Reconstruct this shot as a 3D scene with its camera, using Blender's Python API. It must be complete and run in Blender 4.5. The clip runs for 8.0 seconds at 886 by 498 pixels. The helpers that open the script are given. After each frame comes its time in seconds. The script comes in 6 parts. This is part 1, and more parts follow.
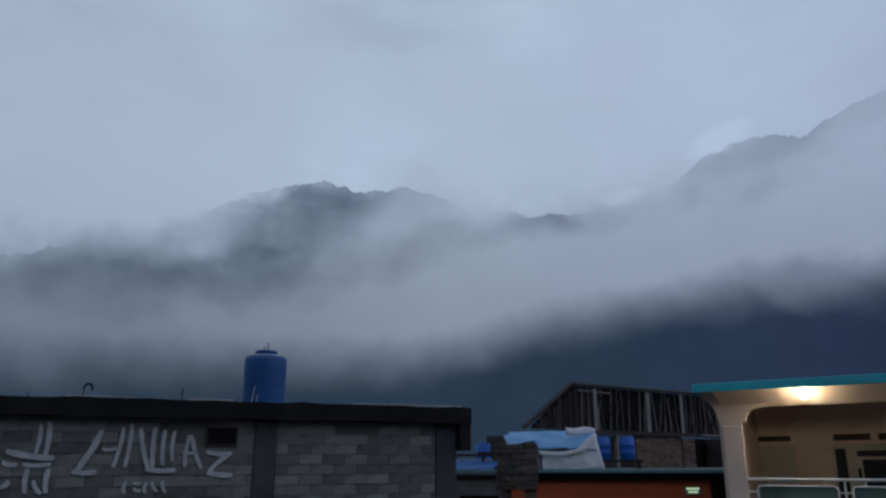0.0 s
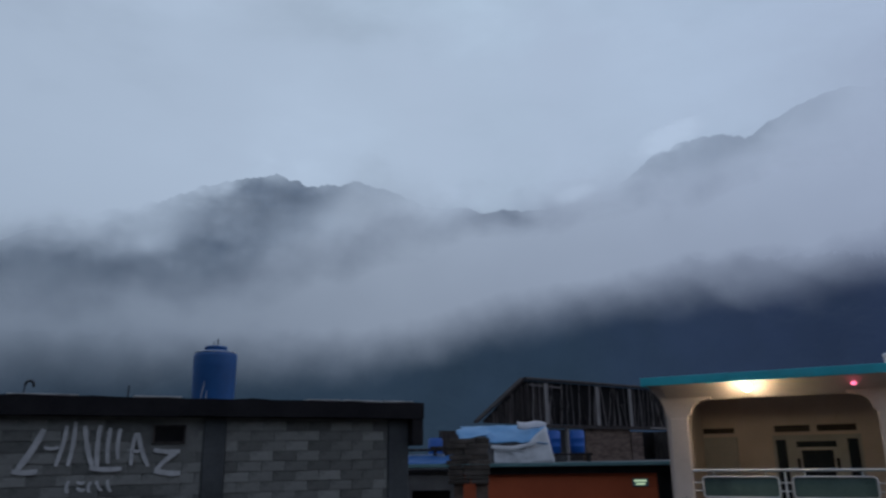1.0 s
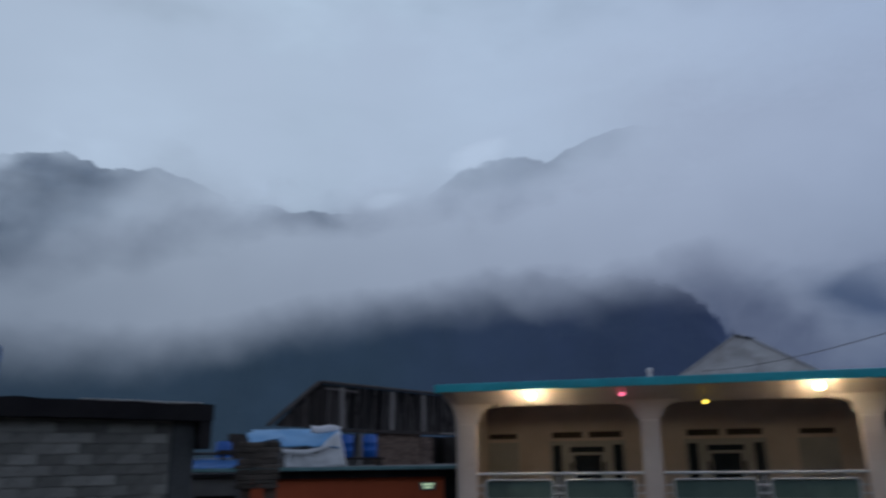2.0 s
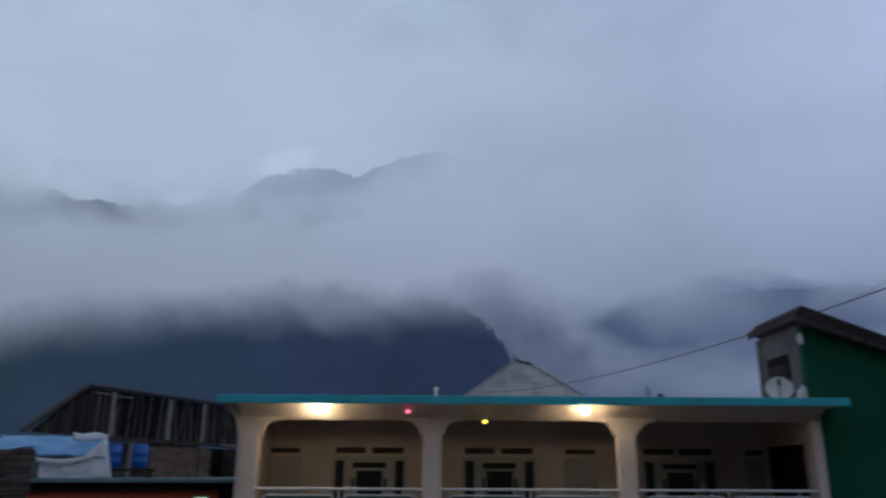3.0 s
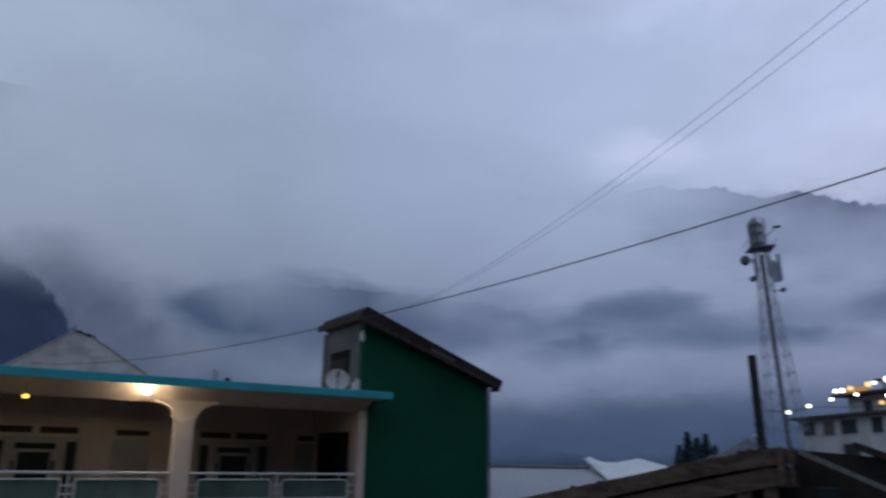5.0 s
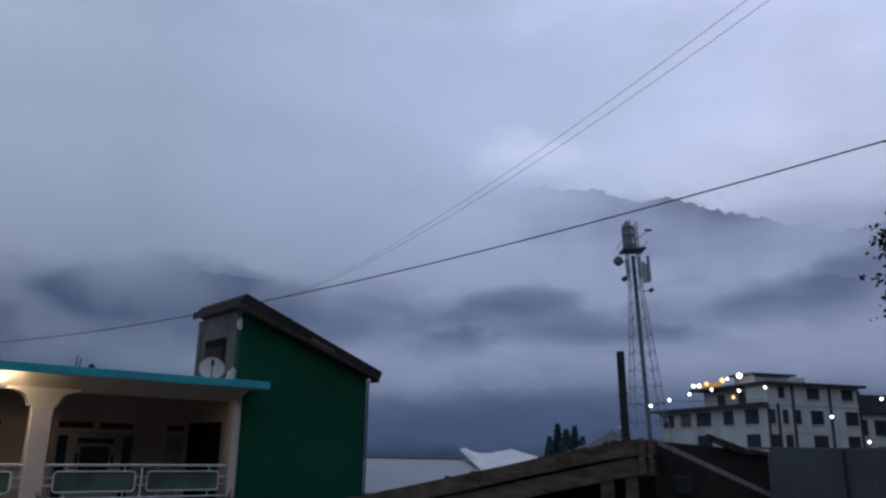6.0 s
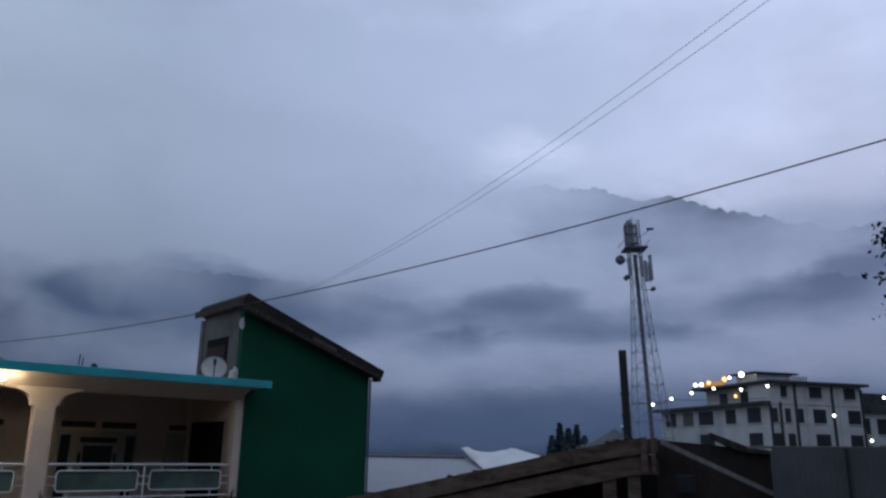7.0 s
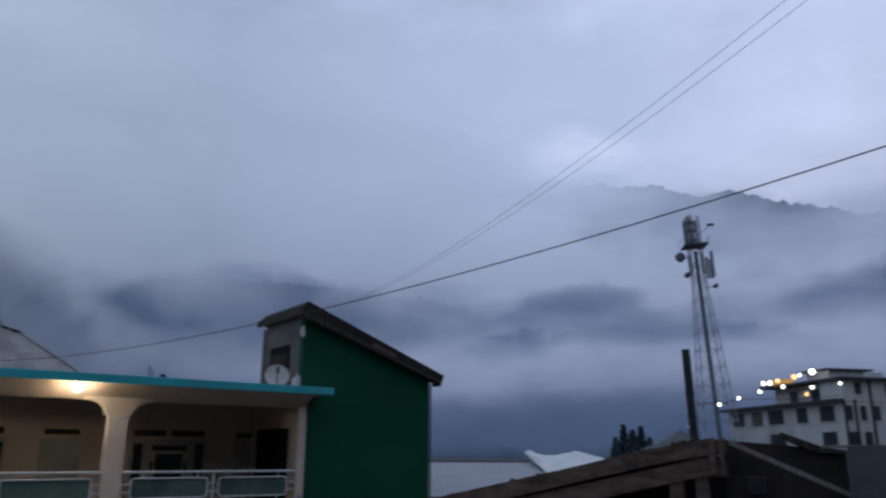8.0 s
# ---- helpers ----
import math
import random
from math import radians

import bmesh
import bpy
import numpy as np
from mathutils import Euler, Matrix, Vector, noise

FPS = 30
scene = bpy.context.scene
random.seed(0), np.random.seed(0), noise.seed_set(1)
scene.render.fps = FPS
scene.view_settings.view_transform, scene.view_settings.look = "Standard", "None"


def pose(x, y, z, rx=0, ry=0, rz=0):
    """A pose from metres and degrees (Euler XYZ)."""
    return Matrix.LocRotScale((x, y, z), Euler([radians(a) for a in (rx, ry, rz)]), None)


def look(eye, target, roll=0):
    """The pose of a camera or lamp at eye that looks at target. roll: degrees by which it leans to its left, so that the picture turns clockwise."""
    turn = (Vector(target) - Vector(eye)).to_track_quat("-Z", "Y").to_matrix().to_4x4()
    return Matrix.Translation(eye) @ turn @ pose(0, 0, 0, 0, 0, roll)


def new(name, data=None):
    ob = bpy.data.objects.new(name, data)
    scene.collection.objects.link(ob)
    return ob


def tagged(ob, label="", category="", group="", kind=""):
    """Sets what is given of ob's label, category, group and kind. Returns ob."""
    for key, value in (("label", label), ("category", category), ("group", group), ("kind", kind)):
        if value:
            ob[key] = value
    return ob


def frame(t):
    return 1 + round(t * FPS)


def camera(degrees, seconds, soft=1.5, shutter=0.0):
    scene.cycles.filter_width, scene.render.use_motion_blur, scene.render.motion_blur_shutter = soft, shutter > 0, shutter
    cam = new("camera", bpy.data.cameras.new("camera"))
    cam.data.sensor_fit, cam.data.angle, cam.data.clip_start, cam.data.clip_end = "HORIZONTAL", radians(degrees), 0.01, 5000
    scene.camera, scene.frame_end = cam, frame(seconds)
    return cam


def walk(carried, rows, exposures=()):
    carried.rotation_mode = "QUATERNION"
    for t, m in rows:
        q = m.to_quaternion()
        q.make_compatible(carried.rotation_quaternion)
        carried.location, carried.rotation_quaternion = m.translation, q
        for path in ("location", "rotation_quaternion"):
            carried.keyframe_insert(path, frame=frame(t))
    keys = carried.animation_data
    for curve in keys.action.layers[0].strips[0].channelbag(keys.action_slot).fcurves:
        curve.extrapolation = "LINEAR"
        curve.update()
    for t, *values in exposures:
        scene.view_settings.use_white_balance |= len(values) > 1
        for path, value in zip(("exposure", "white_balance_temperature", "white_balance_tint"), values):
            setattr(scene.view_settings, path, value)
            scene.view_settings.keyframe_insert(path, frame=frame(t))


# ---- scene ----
cam = camera(60.64, 8.0, soft=2.5, shutter=0.6)
EYE = 4.3
ROWS = [
    (0.0, 0.59, 15.82, 0.12),
    (0.5, -0.23, 15.74, 0.78),
    (1.0, -2.89, 15.44, 0.76),
    (1.5, -7.40, 15.30, 1.10),
    (2.0, -17.99, 15.54, 0.70),
    (2.2, -21.89, 15.74, 0.40),
    (3.3, -37.32, 16.77, -0.42),
    (3.5, -39.70, 16.87, -0.45),
    (4.0, -48.21, 16.47, 0.07),
    (4.5, -58.79, 16.03, -0.57),
    (5.0, -65.39, 15.70, -0.93),
    (5.2, -68.39, 15.62, -0.78),
    (6.3, -74.69, 15.13, -0.94),
    (6.5, -74.54, 15.10, -0.99),
    (7.0, -74.24, 15.12, -0.83),
    (7.5, -73.39, 15.17, -0.58),
    (8.0, -69.70, 15.37, -0.15),
]
walk(cam, [(t, pose(0, 0, EYE, 90 + pitch, roll, yaw)) for t, yaw, pitch, roll in ROWS],
     [(0.0, -0.04), (0.5, -0.05), (1.3, 0.0), (2.2, 0.0), (3.3, -0.03), (4.0, -0.10), (5.0, -0.12), (6.3, -0.05), (7.0, -0.03), (8.0, 0.0)])

# ---- world and light: overcast dusk ----
world = bpy.data.worlds.new("dusk_sky")
scene.world = world
world.use_nodes = True


def build_world():
    nt = world.node_tree
    nt.nodes.clear()
    out = nt.nodes.new("ShaderNodeOutputWorld")
    back = nt.nodes.new("ShaderNodeBackground")
    sky = nt.nodes.new("ShaderNodeTexSky")
    sky.sky_type, sky.sun_disc, sky.sun_elevation, sky.sun_rotation = "NISHITA", False, radians(6), radians(100)
    dim = nt.nodes.new("ShaderNodeVectorMath")
    dim.operation = "SCALE"
    dim.inputs["Scale"].default_value = 0.1
    nt.links.new(sky.outputs[0], dim.inputs[0])
    tex = nt.nodes.new("ShaderNodeTexCoord")
    stretch = nt.nodes.new("ShaderNodeMapping")
    stretch.inputs["Scale"].default_value = (1.0, 1.0, 2.2)
    nt.links.new(tex.outputs["Generated"], stretch.inputs[0])
    big = nt.nodes.new("ShaderNodeTexNoise")
    big.inputs["Scale"].default_value, big.inputs["Detail"].default_value, big.inputs["Roughness"].default_value = 3.2, 5, 0.52
    nt.links.new(stretch.outputs[0], big.inputs["Vector"])
    split = nt.nodes.new("ShaderNodeSeparateXYZ")
    nt.links.new(tex.outputs["Generated"], split.inputs[0])
    turn = nt.nodes.new("ShaderNodeMath")
    turn.operation = "ARCTAN2"
    nt.links.new(split.outputs[0], turn.inputs[0])
    nt.links.new(split.outputs[1], turn.inputs[1])
    unit = nt.nodes.new("ShaderNodeMath")
    unit.operation = "MULTIPLY_ADD"
    unit.inputs[1].default_value, unit.inputs[2].default_value = 1 / (2 * math.pi), 0.5
    nt.links.new(turn.outputs[0], unit.inputs[0])
    ramp = nt.nodes.new("ShaderNodeValToRGB")
    tones = [(-180, (0.38, 0.46, 0.62)), (-45, (0.36, 0.45, 0.590)), (-12, (0.435, 0.540, 0.690)), (6, (0.445, 0.565, 0.720)), (32, (0.380, 0.480, 0.640)), (52, (0.375, 0.460, 0.650)), (76, (0.485, 0.570, 0.820)),
             (96, (0.555, 0.630, 0.900)), (115, (0.555, 0.630, 0.885)), (180, (0.38, 0.46, 0.62))]
    e = ramp.color_ramp.elements
    while len(e) < len(tones):
        e.new(0.5)
    for slot, (bearing, colour) in zip(e, tones):
        slot.position, slot.color = bearing / 360 + 0.5, (*colour, 1)
    nt.links.new(unit.outputs[0], ramp.inputs[0])
    uneven = nt.nodes.new("ShaderNodeMapRange")
    uneven.inputs["From Min"].default_value, uneven.inputs["From Max"].default_value = 0.3, 0.7
    uneven.inputs["To Min"].default_value, uneven.inputs["To Max"].default_value = 0.80, 1.24
    nt.links.new(big.outputs["Fac"], uneven.inputs["Value"])
    cloud = nt.nodes.new("ShaderNodeVectorMath")
    cloud.operation = "SCALE"
    nt.links.new(ramp.outputs[0], cloud.inputs[0])
    nt.links.new(uneven.outputs[0], cloud.inputs["Scale"])
    mix = nt.nodes.new("ShaderNodeMix")
    mix.data_type = "RGBA"
    mix.inputs["Factor"].default_value = 0.93
    nt.links.new(dim.outputs[0], mix.inputs["A"])
    nt.links.new(cloud.outputs[0], mix.inputs["B"])
    nt.links.new(mix.outputs["Result"], back.inputs["Color"])
    back.inputs["Strength"].default_value = 1.0
    nt.links.new(back.outputs[0], out.inputs[0])


build_world()
sun_data = bpy.data.lights.new("overcast_sun", "SUN")
sun_data.energy, sun_data.angle, sun_data.color = 0.12, radians(40), (1.0, 0.95, 0.9)
sun = new("overcast_sun", sun_data)
sun.matrix_world = look((60, -10, 40), (0, 0, 0))


# ---- materials ----
class Nodes:
    """A small helper round a material's node tree."""

    def __init__(self, name):
        self.mat = bpy.data.materials.new(name)
        self.mat.use_nodes = True
        self.nt = self.mat.node_tree
        self.nt.nodes.clear()
        self.out = self.node("ShaderNodeOutputMaterial")

    def node(self, kind, **settings):
        n = self.nt.nodes.new(kind)
        for key, value in settings.items():
            n.inputs[key.replace("_", " ")].default_value = value
        return n

    def link(self, a, b):
        self.nt.links.new(a, b)

    def math(self, op, a, b=0.0, c=None, clamp=False):
        n = self.nt.nodes.new("ShaderNodeMath")
        n.operation, n.use_clamp = op, clamp
        for slot, value in zip(n.inputs, (a, b, c)):
            if value is None:
                continue
            if isinstance(value, (int, float)):
                slot.default_value = value
            else:
                self.link(value, slot)
        return n.outputs[0]

    def noise(self, vector, scale, detail=4.0, rough=0.55):
        n = self.node("ShaderNodeTexNoise", Scale=scale, Detail=detail, Roughness=rough)
        self.link(vector, n.inputs["Vector"])
        return n.outputs["Fac"]

    def ramp(self, value, stops):
        n = self.nt.nodes.new("ShaderNodeValToRGB")
        e = n.color_ramp.elements
        while len(e) < len(stops):
            e.new(0.5)
        for slot, (at, colour) in zip(e, stops):
            slot.position = at
            slot.color = (*colour, 1) if not isinstance(colour, (int, float)) else (colour, colour, colour, 1)
        self.link(value, n.inputs[0])
        return n.outputs[0]

    def coords(self, squash=(1, 1, 1)):
        tex = self.nt.nodes.new("ShaderNodeTexCoord")
        m = self.node("ShaderNodeMapping")
        m.inputs["Scale"].default_value = squash
        self.link(tex.outputs["Object"], m.inputs[0])
        return m.outputs[0]

    def mix(self, fac, a, b):
        n = self.nt.nodes.new("ShaderNodeMix")
        n.data_type = "RGBA"
        for slot, value in ((n.inputs["Factor"], fac), (n.inputs["A"], a), (n.inputs["B"], b)):
            if isinstance(value, (int, float)):
                slot.default_value = value
            elif isinstance(value, tuple):
                slot.default_value = (*value, 1)
            else:
                self.link(value, slot)
        return n.outputs["Result"]


def surface(name, dark, light, scale=3.0, fine=40.0, rough=0.8, metal=0.0, bump=0.3, stain=None, stain_amount=0.5, squash=(1, 1, 1), vary=0.0, far=0.01):
    """A worn surface: two scales of variation between two tones, optional stains, fine relief."""
    k = Nodes(name)
    co = k.coords(squash)
    broad, grain = k.noise(co, scale, 5), k.noise(co, fine, 3)
    blend = k.math("ADD", k.math("MULTIPLY", broad, 0.7), k.math("MULTIPLY", grain, 0.3))
    colour = k.ramp(blend, [(0.36, dark), (0.64, light)])
    if stain:
        spots = k.noise(co, scale * 0.45, 6, 0.65)
        colour = k.mix(k.ramp(spots, [(0.52, 0.0), (0.66, stain_amount)]), colour, stain)
    if vary:
        info = k.nt.nodes.new("ShaderNodeObjectInfo")
        hsv = k.node("ShaderNodeHueSaturation")
        k.link(k.math("MULTIPLY_ADD", info.outputs["Random"], vary * 2, 1 - vary), hsv.inputs["Value"])
        k.link(colour, hsv.inputs["Color"])
        colour = hsv.outputs[0]
    b = k.node("ShaderNodeBsdfPrincipled", Metallic=metal)
    b.inputs["Specular IOR Level"].default_value = 0.5 if rough < 0.68 else 0.15
    k.link(colour, b.inputs["Base Color"])
    k.link(k.math("MULTIPLY_ADD", broad, 0.25, rough - 0.12, clamp=True), b.inputs["Roughness"])
    relief = k.node("ShaderNodeBump", Strength=bump, Distance=far)
    k.link(blend, relief.inputs["Height"])
    k.link(relief.outputs[0], b.inputs["Normal"])
    k.link(b.outputs[0], k.out.inputs[0])
    return k.mat


def glow(name, colour, strength):
    k = Nodes(name)
    e = k.node("ShaderNodeEmission", Strength=strength)
    e.inputs["Color"].default_value = (*colour, 1)
    k.link(e.outputs[0], k.out.inputs[0])
    return k.mat


def pane(name, colour, rough=0.06):
    """Dark window glass with a soft gloss."""
    k = Nodes(name)
    b = k.node("ShaderNodeBsdfPrincipled", Roughness=rough, IOR=1.5)
    co = k.coords()
    k.link(k.ramp(k.noise(co, 2.0), [(0.3, tuple(c * 0.6 for c in colour)), (0.7, colour)]), b.inputs["Base Color"])
    k.link(b.outputs[0], k.out.inputs[0])
    return k.mat


def mist(name, base, top, thick, low_tones, high_tones, seed, az0, az1, wisp=0.5, soft=0.06, fade=0.08, ends=10.0, grain=4.5, gaps=(), tall=2.0):
    """A bank of cloud or haze painted as a glowing see-through sheet: it thickens above a base height that changes
    along the valley, and thins out at its top and at its ends.
    base, top, thick: (bearing in degrees, tangent of the height or density) stops; tones: (bearing, colour) stops.
    gaps: openings in the bank (bearing, height, half width in degrees, half height, slope per degree, how far it opens;
    below 0 a denser puff)."""
    k = Nodes(name)
    geo = k.nt.nodes.new("ShaderNodeNewGeometry")
    split = k.nt.nodes.new("ShaderNodeSeparateXYZ")
    k.link(geo.outputs["Position"], split.inputs[0])
    x, y, z = split.outputs
    bearing = k.math("ARCTAN2", x, y)
    along_it = k.math("MULTIPLY_ADD", bearing, 1 / radians(az1 - az0), -az0 / (az1 - az0))
    reach = k.math("SQRT", k.math("ADD", k.math("MULTIPLY", x, x), k.math("MULTIPLY", y, y)))
    height = k.math("DIVIDE", k.math("SUBTRACT", z, EYE), reach)
    place = k.nt.nodes.new("ShaderNodeCombineXYZ")
    k.link(bearing, place.inputs[0])
    k.link(k.math("MULTIPLY", height, tall), place.inputs[1])
    place.inputs[2].default_value = seed
    big, fine = k.noise(place.outputs[0], grain, 2.5, 0.48), k.noise(place.outputs[0], grain * 3.0, 3, 0.5)
    shift = k.math("ADD", k.math("MULTIPLY_ADD", big, 1.5, -0.75), k.math("MULTIPLY_ADD", fine, 0.6, -0.3))

    def stops(values):
        return k.ramp(along_it, [((b - az0) / (az1 - az0), v) for b, v in values])

    def step(lo, hi, value):
        n = k.nt.nodes.new("ShaderNodeMapRange")
        n.interpolation_type = "SMOOTHSTEP"
        n.inputs["From Min"].default_value, n.inputs["From Max"].default_value = lo, hi
        k.link(value, n.inputs["Value"])
        return n.outputs[0]

    over = k.math("ADD", k.math("SUBTRACT", height, stops(base)), k.math("MULTIPLY", shift, wisp * 0.10))
    under = k.math("ADD", k.math("SUBTRACT", stops(top), height), k.math("MULTIPLY", shift, wisp * 0.13))
    density = k.math("MULTIPLY", step(-soft, soft, over), step(-fade, fade, under))
    density = k.math("MULTIPLY", density, k.math("ADD", k.math("MULTIPLY", shift, wisp * 0.55), stops(thick)), clamp=True)
    for at, up, wide, high, slope, amount in gaps:
        off = k.math("MULTIPLY_ADD", bearing, 180 / math.pi, -at)
        rise = k.math("SUBTRACT", k.math("SUBTRACT", height, up), k.math("MULTIPLY", off, slope))
        u = k.math("MULTIPLY_ADD", shift, 1.3, k.math("DIVIDE", off, wide))
        v = k.math("ADD", k.math("DIVIDE", rise, high), k.math("ADD", k.math("MULTIPLY_ADD", big, 2.4, -1.2), k.math("MULTIPLY_ADD", fine, 1.8, -0.9)))
        away = k.math("ADD", k.math("MULTIPLY", u, u), k.math("MULTIPLY", v, v))
        open_up = k.math("SUBTRACT", 1.0, step(0.0, 2.4, away))
        density = k.math("MULTIPLY_ADD", open_up, -amount, density, clamp=True)
    part_way = ends / (az1 - az0)
    density = k.math("MULTIPLY", density, k.math("MULTIPLY", step(0, part_way, along_it), step(0, part_way, k.math("SUBTRACT", 1.0, along_it))))
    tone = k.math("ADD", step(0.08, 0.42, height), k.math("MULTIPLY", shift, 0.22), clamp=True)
    # the sheet glows by itself; its brightness is put into these tones
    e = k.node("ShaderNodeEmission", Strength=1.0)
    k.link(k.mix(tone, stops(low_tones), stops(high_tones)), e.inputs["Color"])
    clear = k.nt.nodes.new("ShaderNodeBsdfTransparent")
    m = k.nt.nodes.new("ShaderNodeMixShader")
    k.link(density, m.inputs[0])
    k.link(clear.outputs[0], m.inputs[1])
    k.link(e.outputs[0], m.inputs[2])
    k.link(m.outputs[0], k.out.inputs[0])
    return k.mat


CREAM = surface("cream_paint", (0.58, 0.475, 0.405), (0.69, 0.58, 0.505), 1.2, 30, 0.75, bump=0.15, stain=(0.46, 0.33, 0.24), stain_amount=0.35)
CREAM_DOOR = surface("grey_cream_paint", (0.36, 0.34, 0.32), (0.47, 0.45, 0.42), 1.5, 30, 0.6, bump=0.1)
TEAL = surface("teal_paint", (0.025, 0.40, 0.47), (0.045, 0.50, 0.58), 1.5, 25, 0.55, bump=0.15, stain=(0.05, 0.22, 0.27), stain_amount=0.4)
CONCRETE = surface("grey_concrete", (0.095, 0.097, 0.098), (0.18, 0.18, 0.178), 1.2, 30, 0.9, bump=0.5, stain=(0.07, 0.07, 0.07), stain_amount=0.6)
DARK_CONCRETE = surface("near_black_concrete", (0.007, 0.007, 0.009), (0.020, 0.019, 0.021), 1.5, 25, 0.85, bump=0.5, stain=(0.045, 0.042, 0.04), stain_amount=0.3)
BLOCK = surface("concrete_block", (0.098, 0.103, 0.096), (0.222, 0.226, 0.210), 3, 40, 0.92, bump=0.6, stain=(0.075, 0.078, 0.076), stain_amount=0.6, vary=0.36)
MORTAR = surface("mortar", (0.110, 0.114, 0.107), (0.185, 0.187, 0.176), 3, 50, 0.95, bump=0.5)
GREEN = surface("green_wall_paint", (0.003, 0.066, 0.034), (0.006, 0.090, 0.046), 0.6, 20, 0.7, bump=0.15, stain=(0.003, 0.060, 0.032), stain_amount=0.5)
TANK_BLUE = surface("blue_plastic", (0.003, 0.062, 0.205), (0.005, 0.092, 0.285), 2, 30, 0.5, bump=0.05)
TARP_BLUE = surface("blue_tarpaulin", (0.060, 0.205, 0.395), (0.125, 0.30, 0.51), 2, 20, 0.5, bump=0.2)
WHITE_CLOTH = surface("white_sheeting", (0.54, 0.56, 0.58), (0.72, 0.73, 0.75), 2, 20, 0.6, bump=0.2, stain=(0.4, 0.4, 0.4), stain_amount=0.4)
ORANGE = surface("orange_wall_paint", (0.42, 0.092, 0.040), (0.53, 0.120, 0.052), 0.8, 20, 0.8, bump=0.15, stain=(0.20, 0.05, 0.03), stain_amount=0.5)
TEAL_EDGE = surface("faded_teal_edge", (0.10, 0.20, 0.21), (0.16, 0.28, 0.29), 2, 20, 0.7)
OLD_WOOD = surface("weathered_wood", (0.020, 0.0175, 0.017), (0.074, 0.064, 0.060), 2.5, 30, 0.9, bump=0.6, squash=(6, 6, 0.7), vary=0.45)
STICK_GREY = surface("bare_grey_sticks", (0.075, 0.068, 0.066), (0.17, 0.155, 0.15), 3, 40, 0.9, bump=0.5, squash=(6, 6, 0.7), vary=0.5)
SCREED = surface("pale_broken_screed", (0.24, 0.24, 0.235), (0.38, 0.375, 0.36), 4, 40, 0.9, bump=0.5)
PALE_WOOD = surface("pale_weathered_wood", (0.16, 0.15, 0.145), (0.28, 0.265, 0.25), 2.5, 30, 0.9, bump=0.4, squash=(5, 5, 0.7))
BRICK = surface("brown_brick", (0.085, 0.062, 0.052), (0.16, 0.12, 0.10), 5, 60, 0.9, bump=0.5, vary=0.25)
ROOF_RUST = surface("rusty_dark_roofing", (0.022, 0.018, 0.018), (0.055, 0.043, 0.040), 2, 30, 0.75, bump=0.5)
TIN = surface("weathered_tin_sheet", (0.062, 0.070, 0.081), (0.115, 0.126, 0.140), 1.2, 25, 0.6, 0.25, 0.25, stain=(0.10, 0.09, 0.08), stain_amount=0.5)
HIP_TIN = surface("dull_tin_roof", (0.23, 0.225, 0.225), (0.35, 0.34, 0.335), 1.5, 25, 0.65, 0.1, 0.25, stain=(0.14, 0.125, 0.115), stain_amount=0.6)
PILLAR_GREY = surface("dark_grey_render", (0.045, 0.050, 0.053), (0.085, 0.092, 0.095), 1.2, 30, 0.9, bump=0.5, stain=(0.04, 0.04, 0.042), stain_amount=0.6)
PALE_TIN = surface("pale_tin_roof", (0.27, 0.28, 0.32), (0.33, 0.34, 0.38), 0.6, 8, 0.65, 0.1, 0.06, stain=(0.27, 0.265, 0.27), stain_amount=0.3)
RUST_BEAM = surface("rust_brown_timber", (0.080, 0.058, 0.047), (0.19, 0.140, 0.112), 3, 40, 0.9, bump=0.7, stain=(0.05, 0.035, 0.028), stain_amount=0.7, squash=(1, 1, 3))
# near-black paint that stands in for the shade inside openings
SHADE_BLACK = surface("inside_shade_black", (0.006, 0.006, 0.007), (0.016, 0.015, 0.015), 2, 20, 0.9)
STEEL_DARK = surface("dark_steel", (0.014, 0.016, 0.022), (0.032, 0.036, 0.045), 3, 40, 0.55, 0.3)
STEEL_GREY = surface("galvanised_steel", (0.09, 0.10, 0.13), (0.16, 0.17, 0.21), 3, 40, 0.55, 0.3)
RAIL_WHITE = surface("white_rail_paint", (0.55, 0.56, 0.56), (0.72, 0.73, 0.73), 3, 30, 0.5)
RAIL_PANEL = surface("green_grey_panel", (0.07, 0.115, 0.095), (0.115, 0.165, 0.14), 1.5, 20, 0.5, stain=(0.04, 0.055, 0.05), stain_amount=0.6)
GLASS = pane("dark_window_glass", (0.026, 0.028, 0.032), 0.2)
# glass lightened in colour to imitate haze before the hotel
HOTEL_GLASS = pane("haze_lifted_glass", (0.040, 0.045, 0.060), 0.3)
CURTAIN = surface("drawn_curtain", (0.13, 0.125, 0.12), (0.20, 0.19, 0.18), 1.5, 20, 0.85, squash=(6, 6, 1))
VENT_BROWN = surface("dull_brown_ventilator", (0.050, 0.040, 0.034), (0.085, 0.068, 0.056), 3, 30, 0.9)
RIDGE_TIN = surface("rust_stained_ridge", (0.25, 0.205, 0.20), (0.36, 0.31, 0.31), 1.5, 20, 0.7)
HOTEL_WHITE = surface("white_render", (0.50, 0.50, 0.52), (0.66, 0.66, 0.68), 0.3, 8, 0.85, stain=(0.30, 0.30, 0.31), stain_amount=0.5)
# dark trim raised in tone for the same distance haze
HOTEL_DARK = surface("dark_roof_edge", (0.045, 0.046, 0.058), (0.085, 0.083, 0.095), 0.8, 10, 0.8)
DISH_WHITE = surface("white_enamel", (0.66, 0.67, 0.68), (0.80, 0.81, 0.82), 4, 40, 0.5)
CABLE = surface("black_cable", (0.012, 0.012, 0.014), (0.022, 0.022, 0.025), 4, 40, 0.6)
